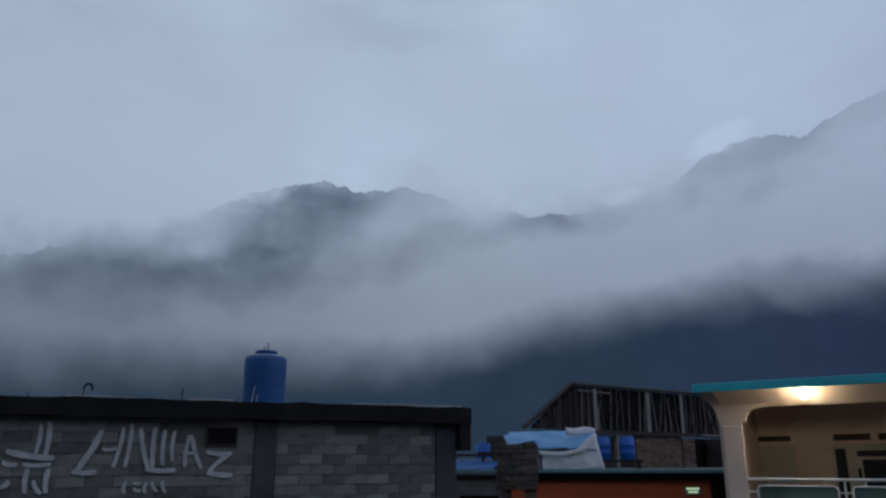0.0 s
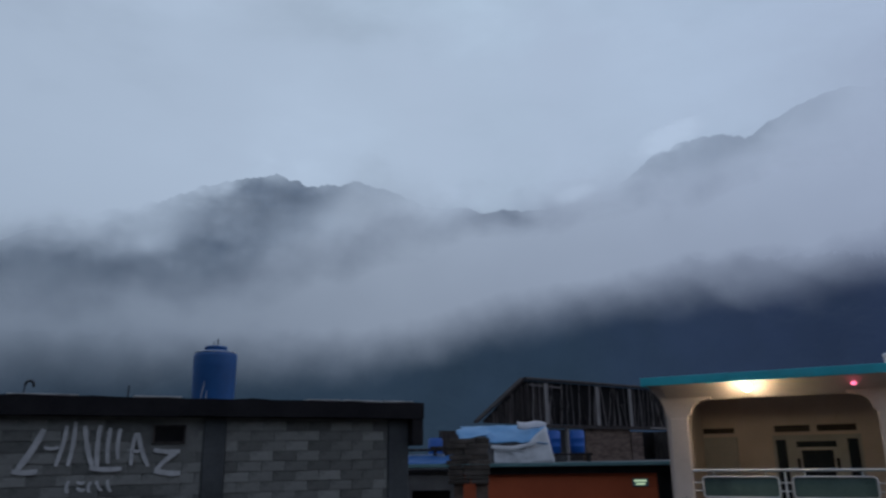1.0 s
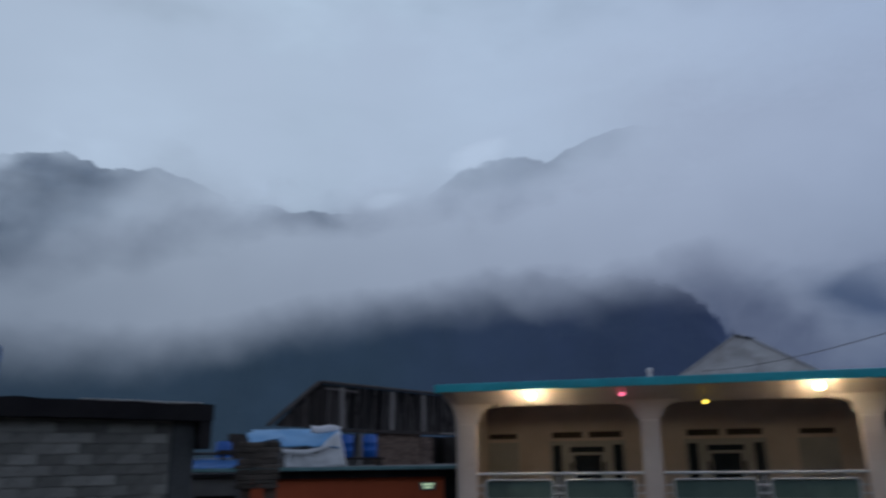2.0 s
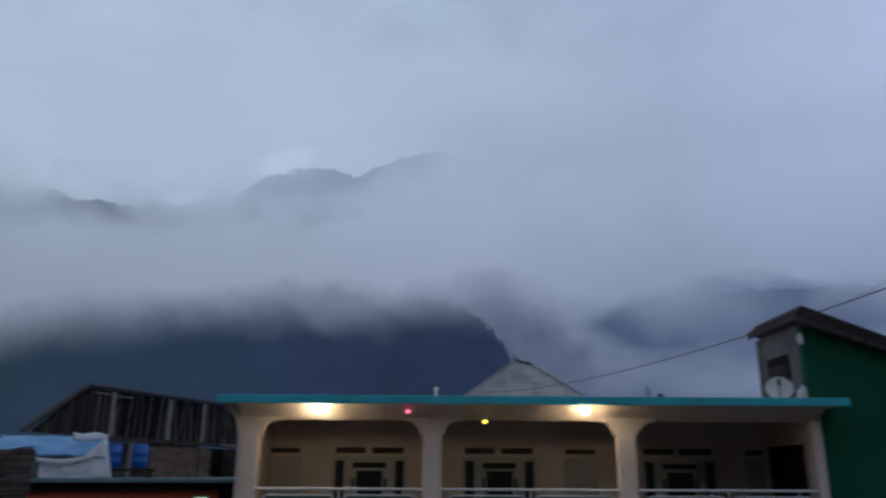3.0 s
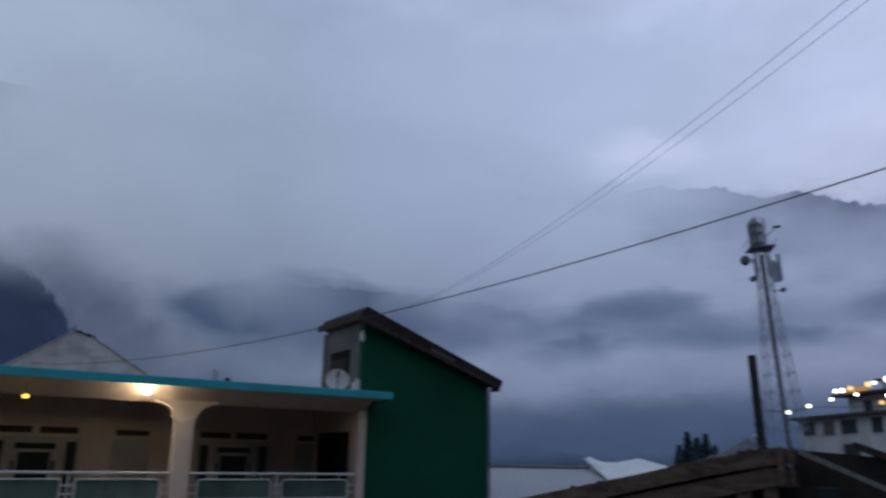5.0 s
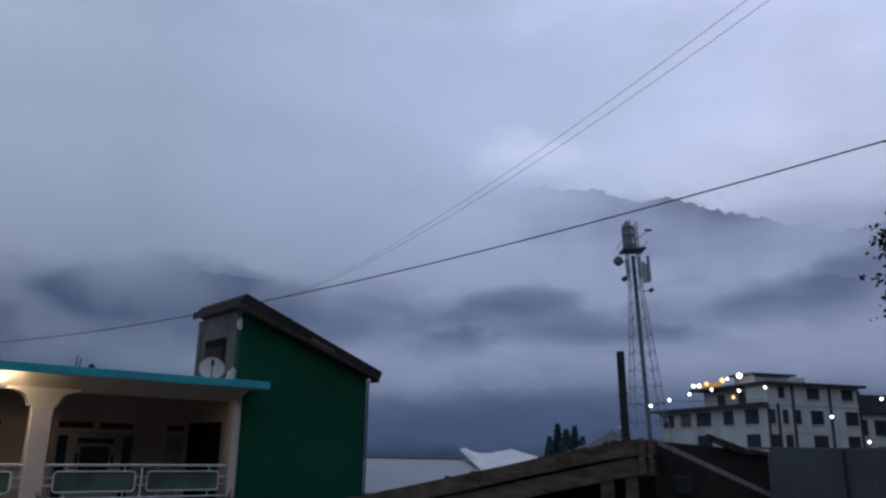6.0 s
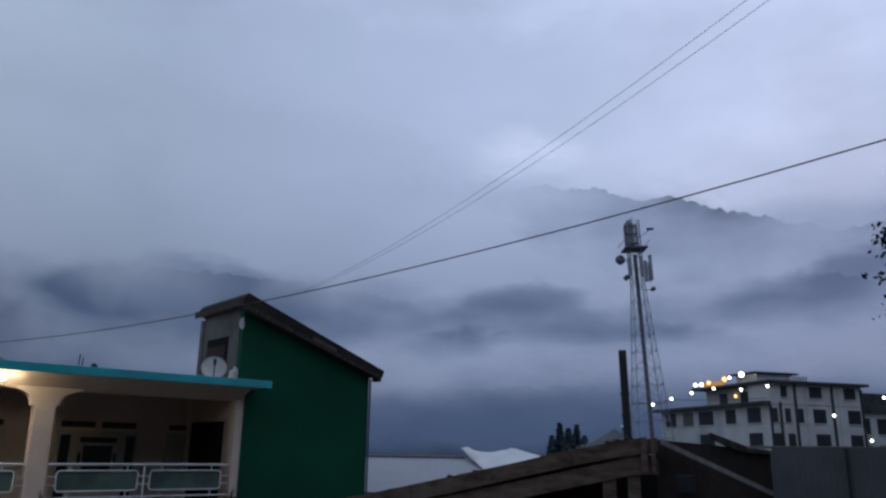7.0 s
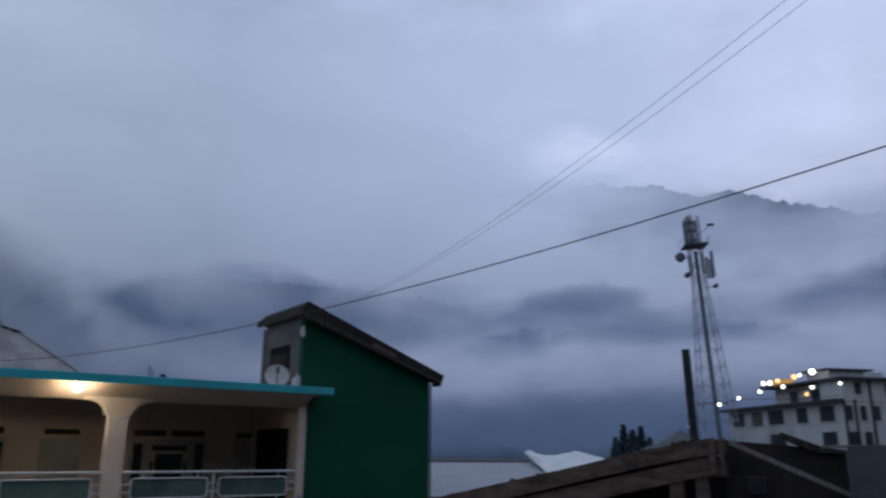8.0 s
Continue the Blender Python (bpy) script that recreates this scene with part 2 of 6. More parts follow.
PAINT_GREY = surface("pale_spray_paint", (0.34, 0.35, 0.35), (0.50, 0.51, 0.51), 5, 60, 0.9)
FOREST = surface("conifer_forest", (0.010, 0.019, 0.018), (0.028, 0.044, 0.040), 0.02, 0.12, 0.95, bump=1.0, far=6.0)
# forested rock with the blue of the air in between mixed into its colour
ROCK = surface("hazy_forested_rock", (0.020, 0.050, 0.088), (0.045, 0.088, 0.140), 0.008, 0.06, 0.95, bump=1.0, far=10.0)
SOIL = surface("earth_and_gravel", (0.07, 0.062, 0.052), (0.15, 0.135, 0.115), 0.5, 12, 0.95, bump=0.6)
LEAF = surface("dark_leaves", (0.012, 0.028, 0.018), (0.035, 0.060, 0.035), 3, 30, 0.7, vary=0.3)
# needle green paled and blued to imitate haze before the trees
NEEDLES = surface("haze_blued_needles", (0.045, 0.068, 0.088), (0.080, 0.112, 0.135), 3, 30, 0.8, vary=0.2)
BARK = surface("dark_bark", (0.02, 0.017, 0.014), (0.05, 0.042, 0.035), 3, 30, 0.95, squash=(4, 4, 0.6))
SIGN_PAINT = glow("lit_sign_glow", (0.72, 1.0, 0.68), 0.55)
DRUM_BLUE = surface("bright_blue_plastic", (0.006, 0.085, 0.36), (0.010, 0.12, 0.46), 2, 30, 0.5)
STONE = surface("brown_fieldstone", (0.045, 0.038, 0.033), (0.105, 0.090, 0.078), 4, 50, 0.92, bump=0.7, vary=0.35)
# steel tone paled and blued to stand for mist around the mast
STEEL_MAST = surface("mist_paled_steel", (0.23, 0.25, 0.31), (0.33, 0.35, 0.42), 3, 40, 0.6, 0.2)
AMBER_DIM = glow("amber_sign_glow", (1.0, 0.55, 0.2), 0.42)
WARM_LAMP = glow("warm_lamp_glow", (1.0, 0.78, 0.45), 14)
COOL_LAMP = glow("white_lamp_glow", (0.95, 0.93, 0.85), 6)
AMBER_LAMP = glow("amber_lamp_glow", (1.0, 0.58, 0.22), 2.2)
PINK_LAMP = glow("pink_bulb_glow", (1.0, 0.16, 0.30), 2.2)
YELLOW_LAMP = glow("yellow_bulb_glow", (1.0, 0.72, 0.10), 3.0)


# ---- mesh helpers ----
def part(name, bm, material, parent=None, label=""):
    """Link a bmesh as one mesh object, under a thing or a part."""
    me = bpy.data.meshes.new(name)
    bm.normal_update()
    bm.to_mesh(me)
    bm.free()
    me.materials.append(material)
    ob = new(name, me)
    if parent:
        ob.parent = parent
    if label:
        ob["label"] = label
    return ob


def thing(name, m, label, category, group="", kind=""):
    ob = tagged(new(name), label, category, group, kind)
    ob.matrix_basis = m
    return ob


def box(bm, x0, x1, y0, y1, z0, z1, bevel=0.0, m=None):
    """A box between two corners; with rounded edges where bevel is given."""
    vs = bmesh.ops.create_cube(bm, size=1)["verts"]
    for v in vs:
        v.co = Vector(((x0 + x1) / 2 + v.co.x * (x1 - x0), (y0 + y1) / 2 + v.co.y * (y1 - y0), (z0 + z1) / 2 + v.co.z * (z1 - z0)))
    if bevel:
        es = list({e for v in vs for e in v.link_edges})
        vs = list({v for f in bmesh.ops.bevel(bm, geom=es, offset=bevel, segments=1, affect="EDGES")["faces"] for v in f.verts} | {v for v in vs if v.is_valid})
    if m is not None:
        for v in vs:
            v.co = m @ v.co
    return vs


def boxed(*args, **kw):
    bm = bmesh.new()
    box(bm, *args, **kw)
    return bm


def rod(bm, a, b, r0, r1=None, sides=8):
    """A round bar from a to b."""
    a, b = Vector(a), Vector(b)
    r1 = r0 if r1 is None else r1
    d = b - a
    vs = bmesh.ops.create_cone(bm, cap_ends=True, segments=sides, radius1=r0, radius2=r1, depth=d.length)["verts"]
    m = Matrix.Translation((a + b) / 2) @ d.to_track_quat("Z", "Y").to_matrix().to_4x4()
    for v in vs:
        v.co = m @ v.co
    return vs


def rodded(*args, **kw):
    bm = bmesh.new()
    rod(bm, *args, **kw)
    return bm


def turned(profile, sides=24, m=None):
    """A turned body from (radius, height) pairs."""
    bm = bmesh.new()
    rings = []
    for r, z in profile:
        rings.append([bm.verts.new((r * math.cos(2 * math.pi * i / sides), r * math.sin(2 * math.pi * i / sides), z)) for i in range(sides)])
    for a, b in zip(rings, rings[1:]):
        for i in range(sides):
            bm.faces.new((a[i], a[(i + 1) % sides], b[(i + 1) % sides], b[i]))
    bm.faces.new(list(reversed(rings[0])))
    bm.faces.new(rings[-1])
    for f in bm.faces:
        f.smooth = True
    if m is not None:
        bmesh.ops.transform(bm, matrix=m, verts=bm.verts)
    return bm


def extruded(outline, y0, y1):
    """A plate with an outline in x and z, from depth y0 to y1."""
    bm = bmesh.new()
    front = [bm.verts.new((x, y0, z)) for x, z in outline]
    back = [bm.verts.new((x, y1, z)) for x, z in outline]
    bm.faces.new(front)
    bm.faces.new(list(reversed(back)))
    n = len(outline)
    for i in range(n):
        bm.faces.new((front[i], back[i], back[(i + 1) % n], front[(i + 1) % n]))
    bmesh.ops.recalc_face_normals(bm, faces=bm.faces)
    return bm


def polar(bearing, reach, z):
    a = radians(bearing)
    return Vector((reach * math.sin(a), reach * math.cos(a), z))


def up_at(reach, height_deg):
    return EYE + reach * math.tan(radians(height_deg))


# ---- ground ----
def build_ground():
    """One sheet: a knoll at the viewpoint, falling to the level of the houses, and out to the hills."""
    bm = bmesh.new()
    rows, steps = [], 72
    for r in (0, 2, 4, 6, 8, 10, 13, 18, 30, 60, 120, 300, 700, 1500, 3500):
        ring = []
        for i in range(steps):
            a = 2 * math.pi * i / steps
            t = min(max((r - 2.5) / 7.0, 0), 1)
            z = 2.7 * (1 - t * t * (3 - 2 * t)) + 0.06 * noise.noise(Vector((r * math.sin(a), r * math.cos(a), 0)) * 0.7)
            ring.append(bm.verts.new((r * math.sin(a), r * math.cos(a), z - (r > 100) * 3)))
        rows.append(ring)
    for a, b in zip(rows[1:], rows[2:]):
        for i in range(steps):
            bm.faces.new((a[i], b[i], b[(i + 1) % steps], a[(i + 1) % steps]))
    bm.faces.new(rows[1])
    for v in rows[0]:
        bm.verts.remove(v)
    bmesh.ops.recalc_face_normals(bm, faces=bm.faces)
    ob = part("ground", bm, SOIL)
    tagged(ob, "bare earth and gravel valley floor between the houses", "ground", kind="structure")


build_ground()


# ---- mountains and cloud ----
def profile(stops, a):
    if a <= stops[0][0]:
        return stops[0][1]
    for (a0, v0), (a1, v1) in zip(stops, stops[1:]):
        if a <= a1:
            t = (a - a0) / (a1 - a0)
            return v0 + (v1 - v0) * t
    return stops[-1][1]


def mountain(name, ridge, foot, crest, rough, step, material, label, seed, trees=0.0):
    """A mountainside: it rises from its foot to a crest whose height follows the ridge stops (bearing, degrees above the eye)."""
    bm = bmesh.new()
    az0, az1 = ridge[0][0], ridge[-1][0]
    count, deep = int((az1 - az0) / step) + 1, 26
    grid = []
    for i in range(count):
        a = az0 + (az1 - az0) * i / (count - 1)
        line = []
        for j in range(deep):
            t = j / (deep - 4)
            reach = foot + (crest - foot) * t
            top = up_at(crest, profile(ridge, a))
            p = polar(a, reach, 0)
            wild = noise.fractal(Vector((p.x, p.y, seed * 100)) * (6.0 / crest), 0.9, 2.1, 6)
            if t <= 1:
                z = top * (t ** 1.15) + rough * wild * math.sin(math.pi * min(t, 1)) * 2
            else:
                z = top * (1 - (t - 1) * 1.5)
            z += rough * 0.25 * noise.fractal(Vector((p.x, p.y, seed * 70)) * (40.0 / crest), 0.8, 2.1, 4) * min(t * 3, 1)
            if trees:
                z += trees * (0.5 + noise.noise(Vector((p.x * 0.09, p.y * 0.09, seed)))) * min(t * 3, 1)
            line.append(bm.verts.new((p.x, p.y, max(z, -4))))
        grid.append(line)
    for a, b in zip(grid, grid[1:]):
        for j in range(deep - 1):
            bm.faces.new((a[j], a[j + 1], b[j + 1], b[j]))
    bmesh.ops.recalc_face_normals(bm, faces=bm.faces)
    for f in bm.faces:
        f.smooth = True
    ob = part(name, bm, material)
    return tagged(ob, label, "mountain", kind="structure")


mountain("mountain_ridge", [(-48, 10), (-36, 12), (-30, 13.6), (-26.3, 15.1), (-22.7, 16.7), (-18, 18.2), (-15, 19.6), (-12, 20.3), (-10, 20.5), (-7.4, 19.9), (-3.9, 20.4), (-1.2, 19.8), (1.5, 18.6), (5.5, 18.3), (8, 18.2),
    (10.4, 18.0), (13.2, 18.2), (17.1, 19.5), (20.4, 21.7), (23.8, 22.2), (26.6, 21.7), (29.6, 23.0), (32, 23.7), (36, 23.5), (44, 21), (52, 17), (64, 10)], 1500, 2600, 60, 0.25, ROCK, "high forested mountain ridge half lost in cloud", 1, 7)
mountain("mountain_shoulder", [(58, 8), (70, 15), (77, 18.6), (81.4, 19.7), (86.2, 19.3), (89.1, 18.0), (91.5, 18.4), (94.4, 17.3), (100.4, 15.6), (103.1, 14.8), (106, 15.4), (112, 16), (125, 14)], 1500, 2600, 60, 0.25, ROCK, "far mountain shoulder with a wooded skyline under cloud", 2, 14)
SLOPE_RIDGE = [(-48, 7.6), (-30, 8.0), (-18, 8.4), (-8, 9.0), (0, 10.5), (8, 12.6), (14, 13.6), (24, 13.4), (31, 12.6), (34, 11.9), (36.3, 10.9), (37.5, 9.8), (38.3, 8.7), (39.1, 7.0), (40.4, 5.0), (43, 3.2), (45, 0)]
mountain("wooded_slope", SLOPE_RIDGE, 380, 900, 16, 0.2, FOREST, "steep dark conifer slope below the cloud", 3, 9)
mountain("wooded_spur", [(33, 2), (37, 7), (40.5, 12), (44, 14.2), (60, 14.5), (70, 14), (80, 14.5), (90, 14), (100, 14), (108, 13), (120, 11)], 800, 1400, 30, 0.2, FOREST, "dark wooded spur showing between bands of cloud", 4, 9)
mountain("low_hill", [(50, 0.5), (60, 3.4), (68, 4.6), (75, 4.4), (82, 4.6), (88, 5.0), (95, 4.6), (106, 4.2), (118, 2)], 300, 560, 6, 0.2, FOREST, "low dark wooded hill behind the roofs", 5, 5)


# added out of view behind the viewpoint to hold skylight off the house fronts
mountain("skylight_blocking_hill", [(112, 8), (122, 15), (140, 20), (170, 21), (190, 21), (215, 22), (245, 18), (285, 10), (305, 8), (316, 6)], 90, 420, 12, 0.8, FOREST, "unseen dark hillside added to cut low skylight", 6, 4)


def cloud_bank(name, reach, az0, az1, z0, z1, material, label):
    bm = bmesh.new()
    steps, levels = 60, 6
    grid = [[bm.verts.new(polar(az0 + (az1 - az0) * i / steps, reach, EYE + reach * (z0 + (z1 - z0) * j / levels))) for j in range(levels + 1)] for i in range(steps + 1)]
    for a, b in zip(grid, grid[1:]):
        for j in range(levels):
            bm.faces.new((a[j], a[j + 1], b[j + 1], b[j]))
    ob = part(name, bm, material)
    return tagged(ob, label, "cloud", kind="structure")


LOW_TONES = [(-55, (0.125, 0.158, 0.215)), (-22, (0.140, 0.180, 0.246)), (0, (0.227, 0.275, 0.362)), (38, (0.225, 0.270, 0.378)), (50, (0.156, 0.198, 0.297)), (75, (0.229, 0.282, 0.430)), (130, (0.238, 0.280, 0.425))]
MID_TONES = [(-55, (0.269, 0.330, 0.430)), (0, (0.320, 0.392, 0.508)), (36, (0.334, 0.406, 0.550)), (52, (0.320, 0.395, 0.550)), (75, (0.370, 0.450, 0.655)), (130, (0.331, 0.385, 0.580))]
HIGH_TONES = [(-55, (0.357, 0.445, 0.575)), (0, (0.403, 0.500, 0.645)), (36, (0.383, 0.475, 0.635)), (52, (0.341, 0.430, 0.600)), (75, (0.419, 0.505, 0.735)), (130, (0.487, 0.560, 0.800))]
# veil before the high ridges
cloud_bank("cloud_backdrop", 1450, -58, 132, 0.0, 0.75, mist("veil_mist",
    [(-55, 0.10), (0, 0.15), (40, 0.15), (60, 0.17), (90, 0.20), (130, 0.20)], [(-55, 0.62), (130, 0.62)],
    [(-55, 0.95), (-28, 0.92), (-22, 0.88), (-16, 0.85), (-11, 0.77), (-7, 0.79), (-1.5, 0.78), (0.5, 0.95), (4.0, 0.90), (5.5, 0.72), (10, 0.74), (12.5, 0.97), (16, 0.82), (20, 0.70), (26, 0.72), (31, 0.80), (37, 0.95), (55, 1.0), (76, 0.97), (80, 0.86), (84, 0.66), (90, 0.48), (97, 0.36), (106, 0.36), (130, 0.6)],
    MID_TONES, HIGH_TONES, 3.1, -58, 132, 0.9, 0.07, 0.08, 4, 6.5,
    gaps=[(-11.5, 0.318, 4.4, 0.050, 0.005, 0.38), (-4.6, 0.352, 4.0, 0.022, 0.0, 0.08), (-17.5, 0.242, 4.5, 0.028, 0.007, 0.27), (-18.5, 0.290, 5.0, 0.034, 0.008, 0.13), (-25.5, 0.20, 5.0, 0.045, 0.0, 0.34), (7.9, 0.298, 3.0, 0.028, -0.002, 0.42), (22.5, 0.390, 4.5, 0.026, 0.0, 0.12), (91.5, 0.322, 4.0, 0.020, -0.006, 0.30)], tall=1.4),
    "pale veil of cloud drifting before the high ridges")
# second curtain, which hides the feet of the ridges
cloud_bank("cloud_backdrop", 1300, -58, 132, 0.0, 0.6, mist("curtain_mist",
    [(-55, 0.02), (130, 0.02)], [(-55, 0.15), (-30, 0.165), (-20, 0.20), (-14, 0.225), (-10, 0.262), (-7, 0.315), (-2, 0.345), (2, 0.345), (5, 0.275), (9.5, 0.272), (12.5, 0.335), (20, 0.365), (30, 0.40), (44, 0.44), (60, 0.44), (74, 0.40), (84, 0.315), (94, 0.285), (106, 0.25), (130, 0.25)],
    [(-55, 0.7), (-20, 0.80), (0, 1.0), (60, 1.0), (130, 0.95)], LOW_TONES, MID_TONES, 21.4, -58, 132, 0.75, 0.03, 0.06, 4, 6.0, gaps=[(-17.5, 0.242, 4.5, 0.028, 0.007, 0.36), (-25.5, 0.20, 5.0, 0.042, 0.0, 0.45), (7.9, 0.292, 3.0, 0.030, -0.002, 0.50)], tall=1.3),
    "grey curtain of cloud below the high ridges")
# band lying across the valley
cloud_bank("cloud_backdrop", 720, -58, 132, -0.01, 0.5, mist("valley_mist",
    [(-55, 0.30), (30, 0.30), (37.8, 0.24), (38.8, 0.165), (39.6, 0.11), (40.8, 0.03), (56, 0.02), (70, 0.036), (88, 0.044), (130, 0.035)], [(-55, 0.1), (30, 0.1), (38, 0.20), (43, 0.20), (48, 0.142), (56, 0.134), (66, 0.140), (76, 0.150), (86, 0.145), (96, 0.150), (106, 0.19), (130, 0.2)],
    [(-55, 0.8), (44, 0.95), (60, 1.1), (130, 1.1)], LOW_TONES, MID_TONES, 7.7, -58, 132, 0.45, 0.036, 0.042, 6, 5.0, gaps=[(75.0, 0.140, 3.2, 0.017, 0.003, 0.85), (94.7, 0.142, 3.0, 0.016, -0.003, 0.4), (48.5, 0.174, 4.0, 0.016, -0.002, 0.20), (88, 0.155, 5.0, 0.014, 0.0, 0.4)]),
    "low band of mist lying across the valley")
# cap of cloud over the spur, so that only strips of it show
cloud_bank("cloud_backdrop", 700, 22, 132, -0.01, 0.6, mist("spur_mist",
    [(22, 0.24), (41, 0.21), (44, 0.185), (48, 0.210), (52, 0.228), (58, 0.220), (66, 0.188), (76, 0.200), (86, 0.190), (96, 0.195), (110, 0.235), (130, 0.235)], [(22, 0.5), (60, 0.46), (74, 0.38), (82, 0.285), (92, 0.265), (106, 0.24), (130, 0.24)],
    [(22, 1.2), (130, 1.25)], LOW_TONES, MID_TONES, 31.9, 22, 132, 0.45, 0.050, 0.08, 20, 5.0, gaps=[(45.2, 0.204, 4.4, 0.022, -0.003, 0.32), (53.2, 0.206, 5.4, 0.030, 0.002, 0.72), (49.6, 0.190, 1.1, 0.026, -0.006, -0.2), (73.4, 0.192, 1.8, 0.018, 0.004, -0.3), (79.5, 0.197, 4.0, 0.018, 0.001, 0.4), (86.5, 0.198, 2.4, 0.016, 0.0, -0.3), (101, 0.200, 6.0, 0.030, 0.004, 0.5)]),
    "cloud capping the dark wooded spur")
# cloud on the dark slope
cloud_bank("cloud_backdrop", 340, -58, 62, -0.01, 0.6, mist("slope_mist",
    [(-55, 0.102), (-28, 0.110), (-10, 0.128), (2, 0.150), (8, 0.181), (14, 0.208), (22, 0.221), (27, 0.222), (32, 0.229), (38, 0.242), (44, 0.235), (60, 0.16)], [(-55, 0.185), (-26, 0.195), (-18, 0.205), (-12, 0.225), (-6, 0.27), (5, 0.31), (14, 0.33), (30, 0.36), (60, 0.36)],
    [(-55, 0.95), (-26, 0.95), (-16, 1.0), (-6, 1.1), (10, 1.15), (60, 1.15)], LOW_TONES, MID_TONES, 12.3, -58, 62, 0.34, 0.056, 0.05, 16, 6.5, gaps=[(26.5, 0.195, 3.0, 0.022, -0.004, -0.10)], tall=1.1),
    "thick grey cloud resting on the dark slope")
# thin haze of the evening, near and far, painted as self-glowing blue sheets
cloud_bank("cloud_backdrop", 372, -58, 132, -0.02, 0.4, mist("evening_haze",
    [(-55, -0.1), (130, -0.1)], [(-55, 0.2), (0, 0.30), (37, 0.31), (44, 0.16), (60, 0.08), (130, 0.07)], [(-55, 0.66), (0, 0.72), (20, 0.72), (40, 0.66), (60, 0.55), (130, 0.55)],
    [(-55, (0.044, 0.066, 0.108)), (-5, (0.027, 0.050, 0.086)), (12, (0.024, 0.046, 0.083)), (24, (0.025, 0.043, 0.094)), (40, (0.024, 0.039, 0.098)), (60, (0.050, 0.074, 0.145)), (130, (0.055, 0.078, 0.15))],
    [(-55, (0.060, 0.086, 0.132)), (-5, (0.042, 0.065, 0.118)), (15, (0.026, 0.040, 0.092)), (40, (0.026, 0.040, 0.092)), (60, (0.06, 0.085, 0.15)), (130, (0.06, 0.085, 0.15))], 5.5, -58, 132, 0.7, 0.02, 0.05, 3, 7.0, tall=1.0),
    "glowing sheet painted as blue evening haze over the lower slopes")
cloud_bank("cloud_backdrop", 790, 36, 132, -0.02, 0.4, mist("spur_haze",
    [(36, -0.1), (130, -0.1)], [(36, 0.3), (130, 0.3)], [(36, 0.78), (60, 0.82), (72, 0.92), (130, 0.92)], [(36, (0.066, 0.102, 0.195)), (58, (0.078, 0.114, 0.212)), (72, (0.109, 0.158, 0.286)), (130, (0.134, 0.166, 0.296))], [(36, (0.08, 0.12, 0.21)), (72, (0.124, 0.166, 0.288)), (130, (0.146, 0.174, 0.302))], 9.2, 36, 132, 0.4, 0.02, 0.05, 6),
    "glowing sheet painted as blue haze before the dark spur")
cloud_bank("cloud_backdrop", 280, 44, 132, -0.02, 0.3, mist("hill_mist",
    [(44, 0.03), (56, 0.045), (70, 0.056), (82, 0.056), (88, 0.066), (130, 0.05)], [(44, 0.125), (130, 0.125)], [(44, 1.0), (130, 1.0)], LOW_TONES, MID_TONES, 15.1, 44, 132, 0.35, 0.036, 0.03, 10),
    "soft mist over the top of the low hill")
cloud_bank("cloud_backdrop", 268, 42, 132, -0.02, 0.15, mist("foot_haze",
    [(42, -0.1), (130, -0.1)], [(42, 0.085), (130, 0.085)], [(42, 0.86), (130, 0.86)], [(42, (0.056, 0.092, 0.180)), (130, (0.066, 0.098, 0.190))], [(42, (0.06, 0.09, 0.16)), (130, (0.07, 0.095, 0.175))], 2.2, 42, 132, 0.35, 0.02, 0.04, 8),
    "glowing sheet painted as blue haze before the low hill")


cloud_bank("cloud_backdrop", 1250, 70, 100, 0.28, 0.55, mist("pale_wisp",
    [(70, 0.385), (79, 0.392), (84, 0.388), (92, 0.36), (100, 0.36)], [(70, 0.40), (79, 0.432), (84, 0.422), (92, 0.40), (100, 0.38)], [(70, 0.0), (76, 0.15), (79, 0.85), (82, 0.9), (86, 0.35), (92, 0.1), (100, 0.0)],
    [(70, (0.54, 0.62, 0.86)), (100, (0.60, 0.66, 0.92))], [(70, (0.56, 0.64, 0.88)), (100, (0.62, 0.68, 0.94))], 4.4, 70, 100, 0.45, 0.03, 0.03, 6, 9.0),
    "small pale wisp of cloud over the far shoulder")


cloud_bank("cloud_backdrop", 1240, 8, 30, 0.28, 0.52, mist("bright_tuft",
    [(8, 0.28), (30, 0.28)], [(8, 0.5), (30, 0.5)], [(8, 0.0), (30, 0.0)], [(8, (0.47, 0.58, 0.75)), (30, (0.47, 0.58, 0.75))], [(8, (0.48, 0.59, 0.76)), (30, (0.48, 0.59, 0.76))], 8.8, 8, 30, 0.0, 0.02, 0.02, 3, 9.0,
    gaps=[(21.4, 0.420, 2.2, 0.016, 0.006, -0.55), (13.6, 0.350, 1.4, 0.012, 0.004, -0.45)]),
    "small bright tufts of cloud on the ridge")


